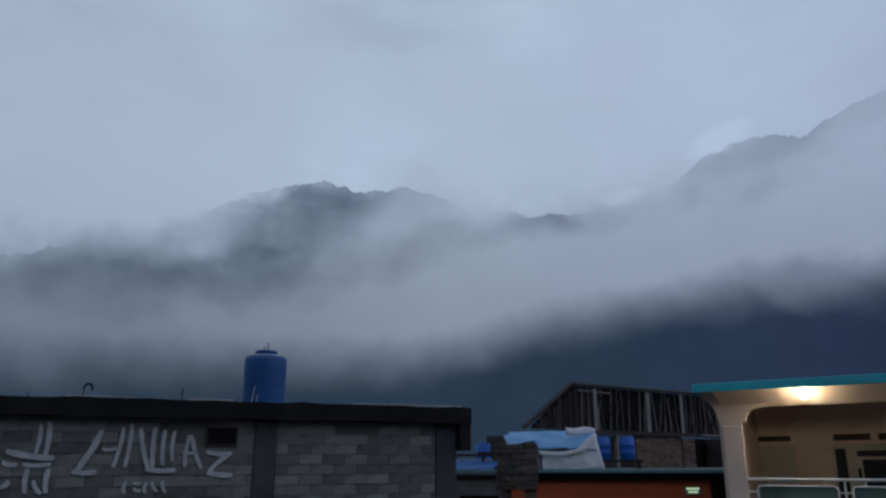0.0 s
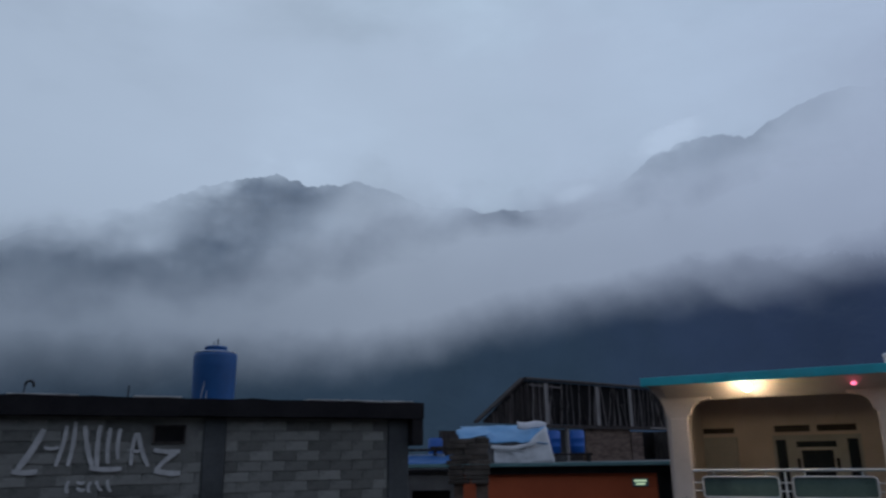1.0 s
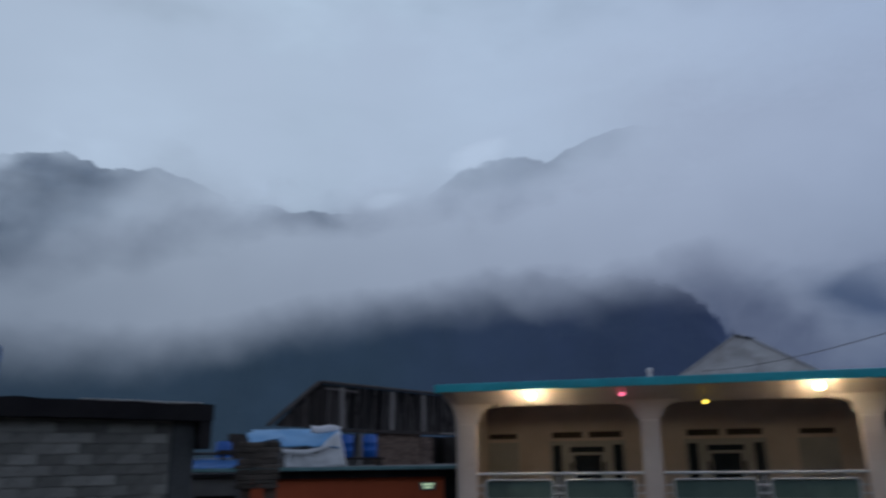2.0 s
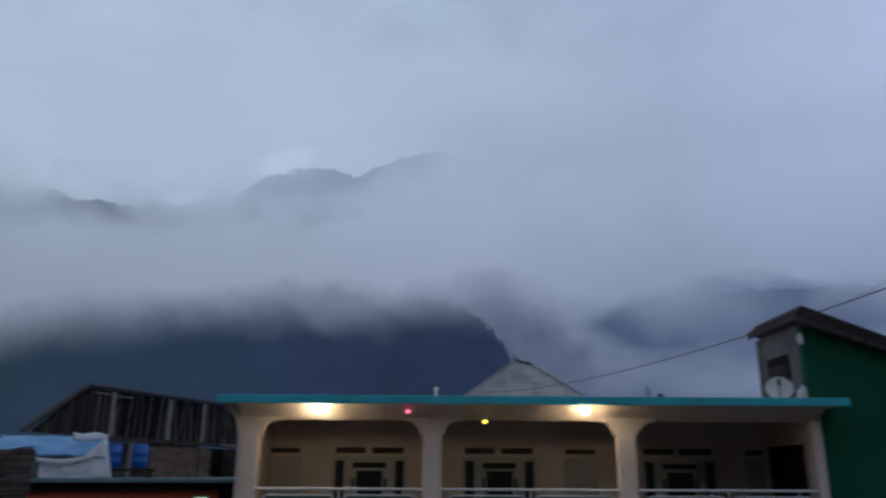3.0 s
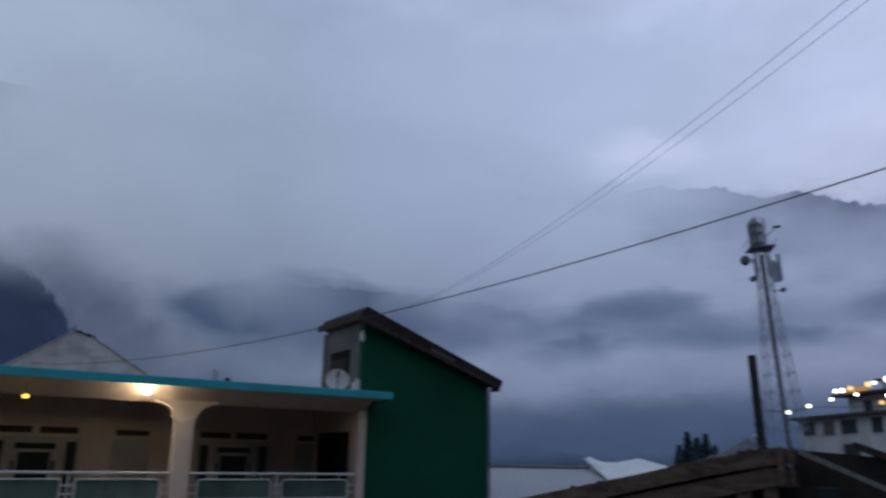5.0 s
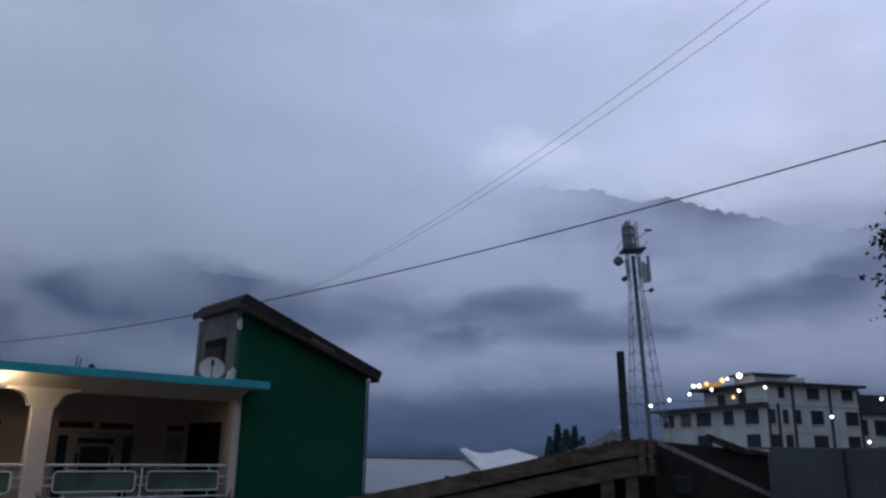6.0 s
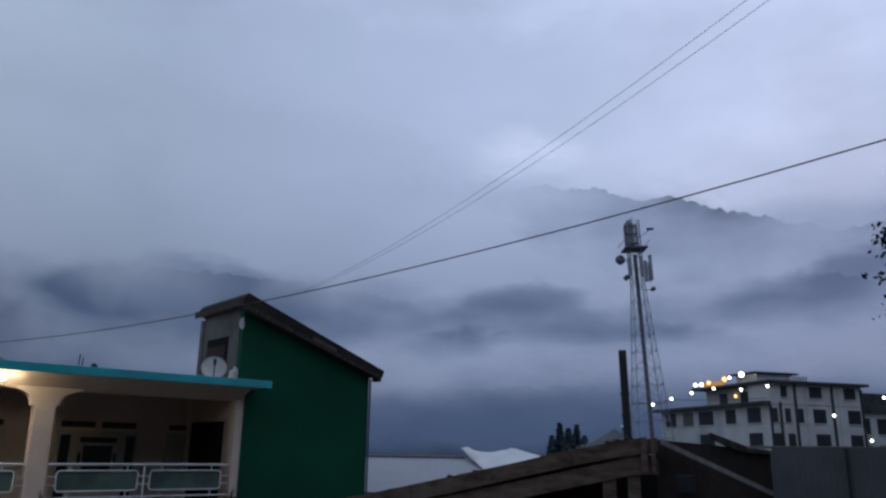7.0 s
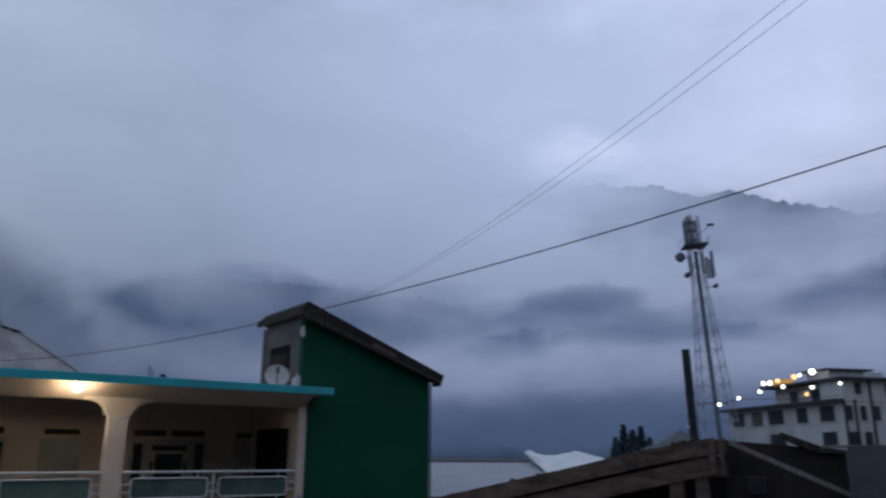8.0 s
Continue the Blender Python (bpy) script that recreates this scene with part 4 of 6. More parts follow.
# ---- the block building with painted marks ----
BLOCKS = pose(0, 0, 0, 0, 0, 23)
STROKES = [(-0.55, 4.21, -0.27, 4.78, 0.085), (-0.61, 4.20, -0.29, 4.20, 0.075), (-0.24, 4.52, -0.05, 4.53, 0.047), (-0.07, 4.26, 0.02, 4.83, 0.056), (0.09, 4.26, 0.13, 4.89, 0.056), (0.26, 4.83, 0.42, 4.24, 0.066), (0.47, 4.84, 0.48, 4.24, 0.066), (0.38, 4.23, 0.81, 4.22, 0.066), (0.61, 4.80, 0.62, 4.29, 0.056), (0.75, 4.79, 0.75, 4.35, 0.056), (0.97, 4.73, 0.94, 4.26, 0.056), (1.00, 4.73, 1.18, 4.24, 0.066), (0.89, 4.48, 1.11, 4.48, 0.047), (1.24, 4.48, 1.62, 4.46, 0.066), (1.57, 4.44, 1.30, 4.19, 0.066), (1.27, 4.18, 1.65, 4.14, 0.075), (0.13, 4.06, 0.12, 3.89, 0.047), (0.23, 4.04, 0.34, 4.04, 0.047), (0.24, 3.96, 0.35, 3.93, 0.047), (0.41, 4.04, 0.41, 3.89, 0.047), (0.49, 4.05, 0.58, 3.91, 0.047), (0.64, 4.06, 0.70, 3.89, 0.047), (-1.48, 4.48, -0.86, 4.39, 0.085), (-1.11, 4.43, -1.09, 4.86, 0.056), (-0.98, 4.42, -0.98, 4.90, 0.066), (-1.25, 4.30, -0.89, 4.31, 0.056), (-1.18, 4.24, -1.17, 3.91, 0.066), (-0.91, 4.25, -0.91, 3.91, 0.066), (-1.09, 4.08, -0.97, 3.90, 0.056), (-1.51, 4.33, -1.32, 4.30, 0.066), (-1.49, 3.99, -1.39, 4.08, 0.066)]


def build_block_house():
    house = thing("block_house", BLOCKS, "unfinished grey concrete-block building with a dark slab roof", "house")
    rnd = random.Random(4)
    # the slab edge is uneven along its top and underside
    count = 44
    xs = [-9.0 + 14.66 * i / count for i in range(count + 1)]
    slab = extruded([(x, 4.975 + rnd.uniform(-0.012, 0.012)) for x in xs] + [(x, 5.25 + rnd.uniform(-0.016, 0.016)) for x in reversed(xs)], 12.4, 18.5)
    part("roof_slab", slab, DARK_CONCRETE, house, "near-black concrete slab edge")
    part("wall_core", boxed(-9.0, 5.40, 12.600, 12.80, 0, 4.965), MORTAR, house)
    part("side_wall", boxed(5.20, 5.42, 12.83, 18.3, 0, 4.965), CONCRETE, house)
    part("rear_wall", boxed(-9.0, 5.42, 18.1, 18.3, 0, 4.965), CONCRETE, house)
    for a, b in ((-4.2, -3.85), (1.96, 2.30), (5.05, 5.43)):
        part("pillar", boxed(a, b, 12.555, 12.82, 0, 4.965, bevel=0.012), PILLAR_GREY, house, "cast concrete pillar")
    win = part("window", boxed(1.24, 1.66, 12.588, 12.597, 4.60, 4.82), SHADE_BLACK, house, "small dark ventilation window")
    for a, b, c, d in ((1.21, 1.24, 4.57, 4.85), (1.66, 1.69, 4.57, 4.85), (1.24, 1.66, 4.82, 4.85), (1.24, 1.66, 4.57, 4.60)):
        part("frame", boxed(a, b, 12.575, 12.63, c, d), OLD_WOOD, win)
    for x0, z0, x1, z1, w in STROKES:
        bm = bmesh.new()
        d = Vector((x1 - x0, 0, z1 - z0))
        side = Vector((d.z, 0, -d.x)).normalized()
        steps = 6
        left, right = [], []
        for i in range(steps + 1):
            p = Vector((x0, 12.562, z0)) + d * (i / steps) + side * 0.02 * math.sin(3 * i / steps)
            q = w * (0.5 + 0.12 * noise.noise(p * 9)) * (0.8 if i in (0, steps) else 1.0)
            left.append(bm.verts.new(p + side * q))
            right.append(bm.verts.new(p - side * q))
        for i in range(steps):
            bm.faces.new((left[i], left[i + 1], right[i + 1], right[i]))
        bmesh.ops.recalc_face_normals(bm, faces=bm.faces)
        bmesh.ops.solidify(bm, geom=bm.faces, thickness=0.004)
        part("painted_bar", bm, PAINT_GREY, house, "pale spray-painted bar")
    part("slab_corner", boxed(5.44, 5.65, 12.41, 12.75, 4.52, 4.97, bevel=0.015), DARK_CONCRETE, house, "near-black concrete corner below the slab")
    for a, b in ((-3.845, 1.955), (2.305, 5.045)):
        part("plinth", boxed(a, b, 12.595, 12.638, 0, 3.345), CONCRETE, house)
    meshes = [block_mesh("block", 0.372, 0.150, 0.10, BLOCK, 10 + k, 0.008) for k in range(5)]
    courses("block", house, meshes, 2.31, 5.04, 3.35, 4.96, 12.638, 0.38, 0.157, 0.010, rnd)
    courses("block", house, meshes, -3.84, 1.95, 3.35, 4.96, 12.638, 0.38, 0.157, 0.010, rnd, [(1.21, 1.69, 4.57, 4.85)])
    # crumbs of old screed along the roof edge
    for x0, x1 in ((3.55, 4.15), (4.2, 4.85), (4.9, 5.45), (0.9, 1.55), (-0.8, 0.1), (-2.4, -1.7)):
        bm = boxed(x0, x1, 12.42, 12.75, 5.236, 5.275, bevel=0.01)
        for v in bm.verts:
            v.co += Vector((noise.noise(v.co * 5) * 0.05, noise.noise(v.co * 7) * 0.04, noise.noise(v.co * 9) * 0.02))
        part("screed", bm, SCREED, house, "pale broken screed")


build_block_house()


def water_tank(m, r, h):
    tank = thing("water_tank", m, "blue plastic water tank standing on the slab roof", "water tank")
    prof = [(r * 0.93, 0), (r * 0.95, 0.03)]
    for k in range(1, 5):
        z = h * 0.9 * k / 4.6
        prof += [(r * (0.95 + 0.011 * k), z), (r * (0.9515 + 0.011 * k), z + 0.012), (r * (0.95 + 0.011 * k), z + 0.024)]
    prof += [(r * 1.0, h * 0.94), (r * 0.985, h * 0.975), (r * 0.90, h), (r * 0.52, h + 0.07), (0.22, h + 0.085)]
    body = part("body", turned(prof, 32), TANK_BLUE, tank)
    part("rim", turned([(r * 0.90, h + 0.004), (r * 0.95, h - 0.004), (r * 0.96, h + 0.008), (r * 0.90, h + 0.016)], 32), WHITE_CLOTH, body, "pale dusty rim")
    for a, b in ((0.05, -0.42), (0.16, -0.16)):
        bm = rodded((a * r, -0.92 * r, h * 0.99), (b * r, -0.965 * r, 0.05), 0.008, sides=5)
        rod(bm, (a * r, -0.92 * r, h * 0.99), (a * r, -0.3 * r, h + 0.085), 0.008, sides=5)
        part("cord", bm, WHITE_CLOTH, tank, "thin pale cord down the side")
    lid = part("lid", turned([(0.22, h + 0.085), (0.235, h + 0.10), (0.225, h + 0.14), (0.06, h + 0.16)], 20), TANK_BLUE, tank)
    part("vent", rodded((0.03, 0, h + 0.15), (0.03, 0, h + 0.31), 0.014), STEEL_GREY, lid)
    part("vent", rodded((-0.05, 0, h + 0.15), (-0.05, 0, h + 0.25), 0.01), STEEL_GREY, lid)


water_tank(Matrix.Translation(polar(-13.7, 16.6, 5.24)), 0.44, 1.24)


def rebar(bearing, reach, h, bent, label):
    bar = thing("rebar", Matrix.Translation(polar(bearing, reach, 5.24)), label, "rebar", "bars on the slab roof")
    bm = bmesh.new()
    rod(bm, (0, 0, 0), (0.01, 0, h), 0.012, sides=6)
    if bent:
        last = Vector((0.01, 0, h))
        for k in range(1, 7):
            a = radians(180 - 35 * k)
            p = Vector((0.01 + 0.07 + 0.07 * math.cos(a), 0, h + 0.07 * math.sin(a)))
            rod(bm, last, p, 0.022, sides=6)
            last = p
    part("bar", bm, STEEL_DARK, bar)


rebar(-19.35, 12.9, 0.22, False, "short straight rusty reinforcing bar")
rebar(-25.7, 14.0, 0.28, True, "rusty reinforcing bar bent over at its end")
rebar(-29.0, 14.5, 0.2, False, "short straight rusty reinforcing bar")


# ---- the orange shop and what stands on its roof ----
SHOP = pose(0, 0, 0, 0, 0, -10)


def build_shop():
    shop = thing("orange_shop", SHOP, "orange-painted low building with a faded teal roof edge", "shop")
    part("front_wall", boxed(-4.4, 4.9, 21.3, 21.5, 0, 4.04), ORANGE, shop)
    part("roof_slab", boxed(-4.6, 5.0, 21.04, 32, 4.05, 4.135), CONCRETE, shop)
    part("roof_edge", boxed(-4.6, 5.0, 21.0, 21.036, 4.06, 4.15, bevel=0.006), TEAL_EDGE, shop, "faded teal roof edge")
    # near-black strip painted as the shadow below the roof edge
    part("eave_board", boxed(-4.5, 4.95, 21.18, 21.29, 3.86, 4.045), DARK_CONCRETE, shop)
    part("side_wall", boxed(-4.4, -4.2, 21.5, 31.5, 0, 4.04), ORANGE, shop)
    part("side_wall", boxed(4.7, 4.9, 21.5, 31.5, 0, 4.04), ORANGE, shop)
    part("rear_wall", boxed(-4.2, 4.7, 31.3, 31.5, 0, 4.04), ORANGE, shop)
    win = part("window", boxed(3.05, 4.4, 21.27, 21.298, 3.0, 3.86), SHADE_BLACK, shop, "dark shop window")
    part("window_frame", boxed(3.0, 3.05, 21.25, 21.298, 2.95, 3.86), OLD_WOOD, win)
    sign = thing("shop_sign", SHOP @ pose(2.56, 21.28, 3.62), "small pale green signboard with unreadable lettering", "sign")
    part("board", boxed(-0.20, 0.20, -0.02, 0.02, -0.10, 0.10, bevel=0.006), TEAL_EDGE, sign)
    for z, w in ((0.045, 0.16), (-0.035, 0.12)):
        part("lettering", boxed(-w, w, -0.026, -0.021, z - 0.025, z + 0.025), SIGN_PAINT, sign, "unreadable pale lettering")


build_shop()


def draped(nx, ny, place, material, name, parent=None, label=""):
    """A sheet given by place(u, v), with a little thickness."""
    bm = bmesh.new()
    grid = [[bm.verts.new(place(i / nx, j / ny)) for j in range(ny + 1)] for i in range(nx + 1)]
    for i in range(nx):
        for j in range(ny):
            bm.faces.new((grid[i][j], grid[i + 1][j], grid[i + 1][j + 1], grid[i][j + 1]))
    bmesh.ops.recalc_face_normals(bm, faces=bm.faces)
    bmesh.ops.solidify(bm, geom=bm.faces, thickness=0.015)
    for f in bm.faces:
        f.smooth = True
    return part(name, bm, material, parent, label)


def build_tarp_shelter():
    """Low shelter on the shop roof: blue sheet over the top, white sheets below."""
    shelter = thing("tarp_shelter", SHOP @ pose(0, 21.6, 4.135), "low roof shelter covered with blue and white tarpaulins", "shelter")

    def top(u, v):
        x = -2.32 + 2.5 * u
        ripple = 0.05 * noise.noise(Vector((x * 2.2, v * 3, 1))) + 0.02 * noise.noise(Vector((x * 7, v * 8, 2)))
        drop = (v ** 1.3) * (0.60 if u > 0.38 else 0.40) - 0.10 * math.sin(math.pi * u) * (v ** 2)
        return Vector((x + 0.06 * math.sin(9 * v + 4 * u), 1.15 - 1.15 * v, 1.06 - drop + ripple + (0.05 if u > 0.75 else 0)))

    part("pole", rodded((-2.2, 1.15, 0), (-2.2, 1.15, 1.02), 0.03), OLD_WOOD, shelter)
    part("pole", rodded((0.1, 1.15, 0), (0.1, 1.15, 1.02), 0.03), OLD_WOOD, shelter)
    part("pole", rodded((-1.3, 0.1, 0), (-1.3, 0.1, 0.52), 0.03), OLD_WOOD, shelter)
    draped(28, 12, top, TARP_BLUE, "blue_tarpaulin", shelter, "creased blue tarpaulin")

    def hem(u, v):
        x = -1.35 + 1.25 * u
        return Vector((x, -0.10 - 0.03 * math.sin(6 * u), 0.51 - 0.12 * v - 0.09 * math.sin(math.pi * u) + 0.10 * u + 0.015 * noise.noise(Vector((x * 6, v, 0)))))

    draped(20, 3, hem, WHITE_CLOTH, "white_hem", shelter, "rolled white hem of the sheet")

    def corner(u, v):
        x = -0.62 + 0.80 * u
        return Vector((x, 0.15 + 0.80 * u + 0.03 * noise.noise(Vector((x * 8, v * 4, 5))), 1.13 - 0.20 * v - 0.03 * math.sin(7 * u)))

    draped(12, 3, corner, WHITE_CLOTH, "white_flap", shelter, "white cloth flap at the ridge end")

    def screen(u, v):
        wide = 1.45 + 0.10 * v
        x = -1.28 + wide * u
        high = 0.36 + 0.62 * max(0, (u - 0.62) / 0.38) ** 0.6
        return Vector((x + 0.12 * v * u, -0.03 + 0.35 * max(0, u - 0.6) * (1 - v) + 0.03 * noise.noise(Vector((x * 5, v * 3, 9))), high * (1 - v)))

    draped(24, 8, screen, WHITE_CLOTH, "white_sheet", shelter, "dirty white sheet wall")


build_tarp_shelter()


def drum(m, r, h, label):
    d = thing("plastic_drum", m, label, "drum", "blue drums")
    part("body", turned([(r * 0.9, 0), (r, 0.03), (r, h * 0.30), (r * 1.03, h * 0.32), (r, h * 0.34), (r, h * 0.64), (r * 1.03, h * 0.66), (r, h * 0.68), (r, h * 0.96), (r * 0.9, h)], 20), DRUM_BLUE, d)
    part("lid", turned([(r * 0.86, h), (r * 0.88, h + 0.03), (r * 0.3, h + 0.04)], 20), DRUM_BLUE, d)


SHED = Matrix.Translation(polar(9.0, 26.0, 0)) @ pose(0, 0, 0, 0, 0, 34.7)


def build_plank_shed():
    """Open timber loft over a rough brick base, behind the shop roof."""
    shed = thing("plank_shed", SHED, "old open-fronted timber loft stacked with crooked grey sticks", "shed")
    rnd = random.Random(11)
    # board painted near black as the shade at the back of the loft
    part("loft_shade_board", extruded([(-1.85, 5.40), (8.6, 5.34), (8.6, 6.76), (0.0, 6.80)], 0.05, 0.09), SHADE_BLACK, shed)
    # boarded gable end, then an open loft with crooked sticks leaning in it
    x = -1.8
    while x < 0.9:
        w = rnd.uniform(0.12, 0.22)
        top = 6.80 if x > 0 else 5.46 + 1.34 * (x + 1.85) / 1.85
        lean = rnd.uniform(-0.04, 0.04)
        bm = extruded([(x, 5.36), (x + w * 0.86, 5.36), (x + w * 0.86 + lean, top - rnd.uniform(0, 0.12)), (x + lean, top - rnd.uniform(0, 0.10))], rnd.uniform(-0.01, 0.02), 0.045)
        part("plank", bm, OLD_WOOD, shed)
        x += w
    x = 0.35
    while x < 8.5:
        bm = bmesh.new()
        lean = rnd.gauss(0, 0.17)
        high = rnd.choice((1.40, 1.40, 1.38, rnd.uniform(0.8, 1.3)))
        r = rnd.uniform(0.016, 0.036)
        last = Vector((x, rnd.uniform(-0.05, 0.0), 5.36))
        for k in range(1, 5):
            p = Vector((x + lean * k / 4 + rnd.uniform(-0.035, 0.035), last.y, 5.36 + high * k / 4))
            rod(bm, last, p, r * (1.06 - 0.08 * k), r * (1.0 - 0.08 * k), 6)
            last = p
        part("stick", bm, rnd.choice((OLD_WOOD, STICK_GREY, STICK_GREY)), shed)
        x += rnd.choice((0.09, 0.14, 0.20, 0.30))
    part("rafter", rodded((0.2, -0.04, 6.66), (1.75, -0.04, 6.62), 0.03, sides=6), STICK_GREY, shed)
    for bearing, w in ((10.5, 0.17), (14.2, 0.19), (16.5, 0.16)):
        x, _ = along(bearing, SHED)
        part("stud", boxed(x - w / 2, x + w / 2, -0.07, -0.025, 5.36, 6.74), PALE_WOOD, shed, "pale upright stud")
    roof = part("roof", extruded([(-2.1, 5.36), (-2.05, 5.46), (0.0, 6.90), (9.0, 6.86), (9.0, 6.80), (0.05, 6.83)], -0.03, 0.2), ROOF_RUST, shed)
    part("ridge_pole", rodded((0, -0.08, 6.86), (9.0, -0.08, 6.82), 0.05), OLD_WOOD, roof)
    part("floor_beam", boxed(-0.4, 8.8, -0.10, 0.25, 5.24, 5.36), OLD_WOOD, shed)
    part("floor_edge", boxed(6.4, 8.8, -0.16, -0.11, 5.27, 5.33), PALE_WOOD, shed)
    x0, _ = along(13.3, SHED)
    x1, _ = along(16.4, SHED)
    x2, _ = along(17.2, SHED)
    part("lower_wall", boxed(x0, x1, 0.0, 0.2, 0.0, 5.24), RUST_BEAM, shed, "rough brown plastered wall")
    part("lower_wall", boxed(-1.2, x0, 0.9, 1.05, 0.0, 5.24), CONCRETE, shed)
    # closed wall whose black colour imitates a shaded open bay
    part("lower_wall", boxed(x2, 9.0, 1.6, 1.75, 0.0, 5.24), SHADE_BLACK, shed, "black wall painted as the shade of an open bay")
    part("side_wall", boxed(8.8, 9.0, 0.2, 3.2, 0.0, 5.24), OLD_WOOD, shed)
    part("rear_wall", boxed(-1.2, 9.0, 3.0, 3.2, 0.0, 5.24), OLD_WOOD, shed)
    meshes = [block_mesh("brick", x2 - x1 - 0.02, 0.115, 0.3, BRICK, 40 + k, 0.012) for k in range(3)]
    courses("brick", shed, meshes, x1, x2, 4.15, 5.24, 0.1, x2 - x1, 0.125, 0.02, rnd)
    bar, _ = along(12.0, SHED)
    part("prop", boxed(bar - 0.08, bar + 0.02, -0.05, 0.05, 4.14, 5.24), PALE_WOOD, shed)


build_plank_shed()
for bearing, label in ((10.95, "blue plastic drum with a closed lid on the shop roof"), (12.65, "blue plastic drum with a closed lid on the shop roof")):
    drum(Matrix.Translation(polar(bearing, 25.4, 4.4)), 0.23, 0.68, label)
ledge = thing("drum_stand", SHOP @ pose(0.75, 25.2, 4.135), "low dark timber stand under the drums", "stand")
part("top", boxed(-0.65, 0.85, -0.45, 0.45, 0.20, 0.262, bevel=0.01), OLD_WOOD, ledge)
for lx in (-0.55, 0.75):
    for ly in (-0.35, 0.35):
        part("leg", boxed(lx - 0.04, lx + 0.04, ly - 0.04, ly + 0.04, 0, 0.2), OLD_WOOD, ledge)


def build_stone_pier():
    pier = thing("masonry_pier", Matrix.Translation(polar(4.75, 16.0, 0)) @ pose(0, 0, 0, 0, 0, -5), "half-built pier of rough brown masonry courses", "pier")
    rnd = random.Random(3)
    z, k = 3.80, 0
    part("post", boxed(-0.30, -0.12, -0.12, 0.12, 0, 3.80), RUST_BEAM, pier)
    part("post", boxed(0.14, 0.38, -0.12, 0.12, 0, 3.80), RUST_BEAM, pier)
    while z < 4.66:
        h = rnd.uniform(0.075, 0.12)
        a, b = -0.42 + rnd.uniform(-0.03, 0.04), 0.42 + rnd.uniform(-0.04, 0.03)
        cut = rnd.uniform(-0.15, 0.15)
        for p, q in ((a, cut - 0.006), (cut + 0.006, b)):
            bm = boxed(p, q, -0.2 + rnd.uniform(-0.02, 0.02), 0.2, z, z + h - 0.008, bevel=0.01)
            part("stone", bm, STONE, pier)
        z, k = z + h, k + 1


build_stone_pier()


def build_lean_to():
    hut = thing("concrete_lean_to", Matrix.Translation(polar(2.0, 17.5, 0)) @ pose(0, 0, 0, 0, 0, -3), "small grey lean-to with a dark opening beside the pier", "lean-to")
    part("wall", boxed(-0.75, 0.60, 0, 0.2, 3.62, 4.0), CONCRETE, hut)
    part("wall", boxed(-0.75, -0.42, 0, 0.2, 0, 3.62), CONCRETE, hut)
    part("wall", boxed(0.42, 0.60, 0, 0.2, 0, 3.62), CONCRETE, hut)
    part("back_wall", boxed(-0.75, 0.60, 1.4, 1.5, 0, 4.0), SHADE_BLACK, hut)
    part("roof", boxed(-0.85, 0.7, -0.1, 1.6, 4.0, 4.07, bevel=0.01), DARK_CONCRETE, hut)
    sheet = thing("blue_sheet", SHOP @ pose(-3.35, 21.5, 4.135), "crumpled blue plastic sheet lying on the shop roof", "sheet")
    draped(14, 6, lambda u, v: Vector((-0.8 + 1.7 * u, -0.3 + 0.9 * v, 0.02 + 0.26 * v + 0.05 * noise.noise(Vector((u * 6, v * 5, 3))))), TANK_BLUE, "crumpled_sheet", sheet)
    for k, (x, z, w) in enumerate(((-3.3, 0.36, 0.9), (-2.6, 0.42, 0.5))):
        plank = thing("loose_plank", SHOP @ pose(x, 21.9, 4.135), "loose dark plank resting on the roof", "plank", "loose planks")
        part("board", boxed(-w, w, 0, 0.2, z, z + 0.07, bevel=0.01), OLD_WOOD, plank)
        part("support", boxed(-w * 0.8, -w * 0.8 + 0.08, 0.02, 0.18, 0, z), OLD_WOOD, plank)
        part("support", boxed(w * 0.7, w * 0.7 + 0.08, 0.02, 0.18, 0, z), OLD_WOOD, plank)
    far = Matrix.Translation(polar(2.35, 26, 4.135))
    drum(far, 0.24, 0.78, "blue plastic drum half hidden behind the slab roof")


build_lean_to()


# ---- the timber roof across the lane, pole and tin wall ----
YARD = pose(0, 0, 0, 0, 0, -84)


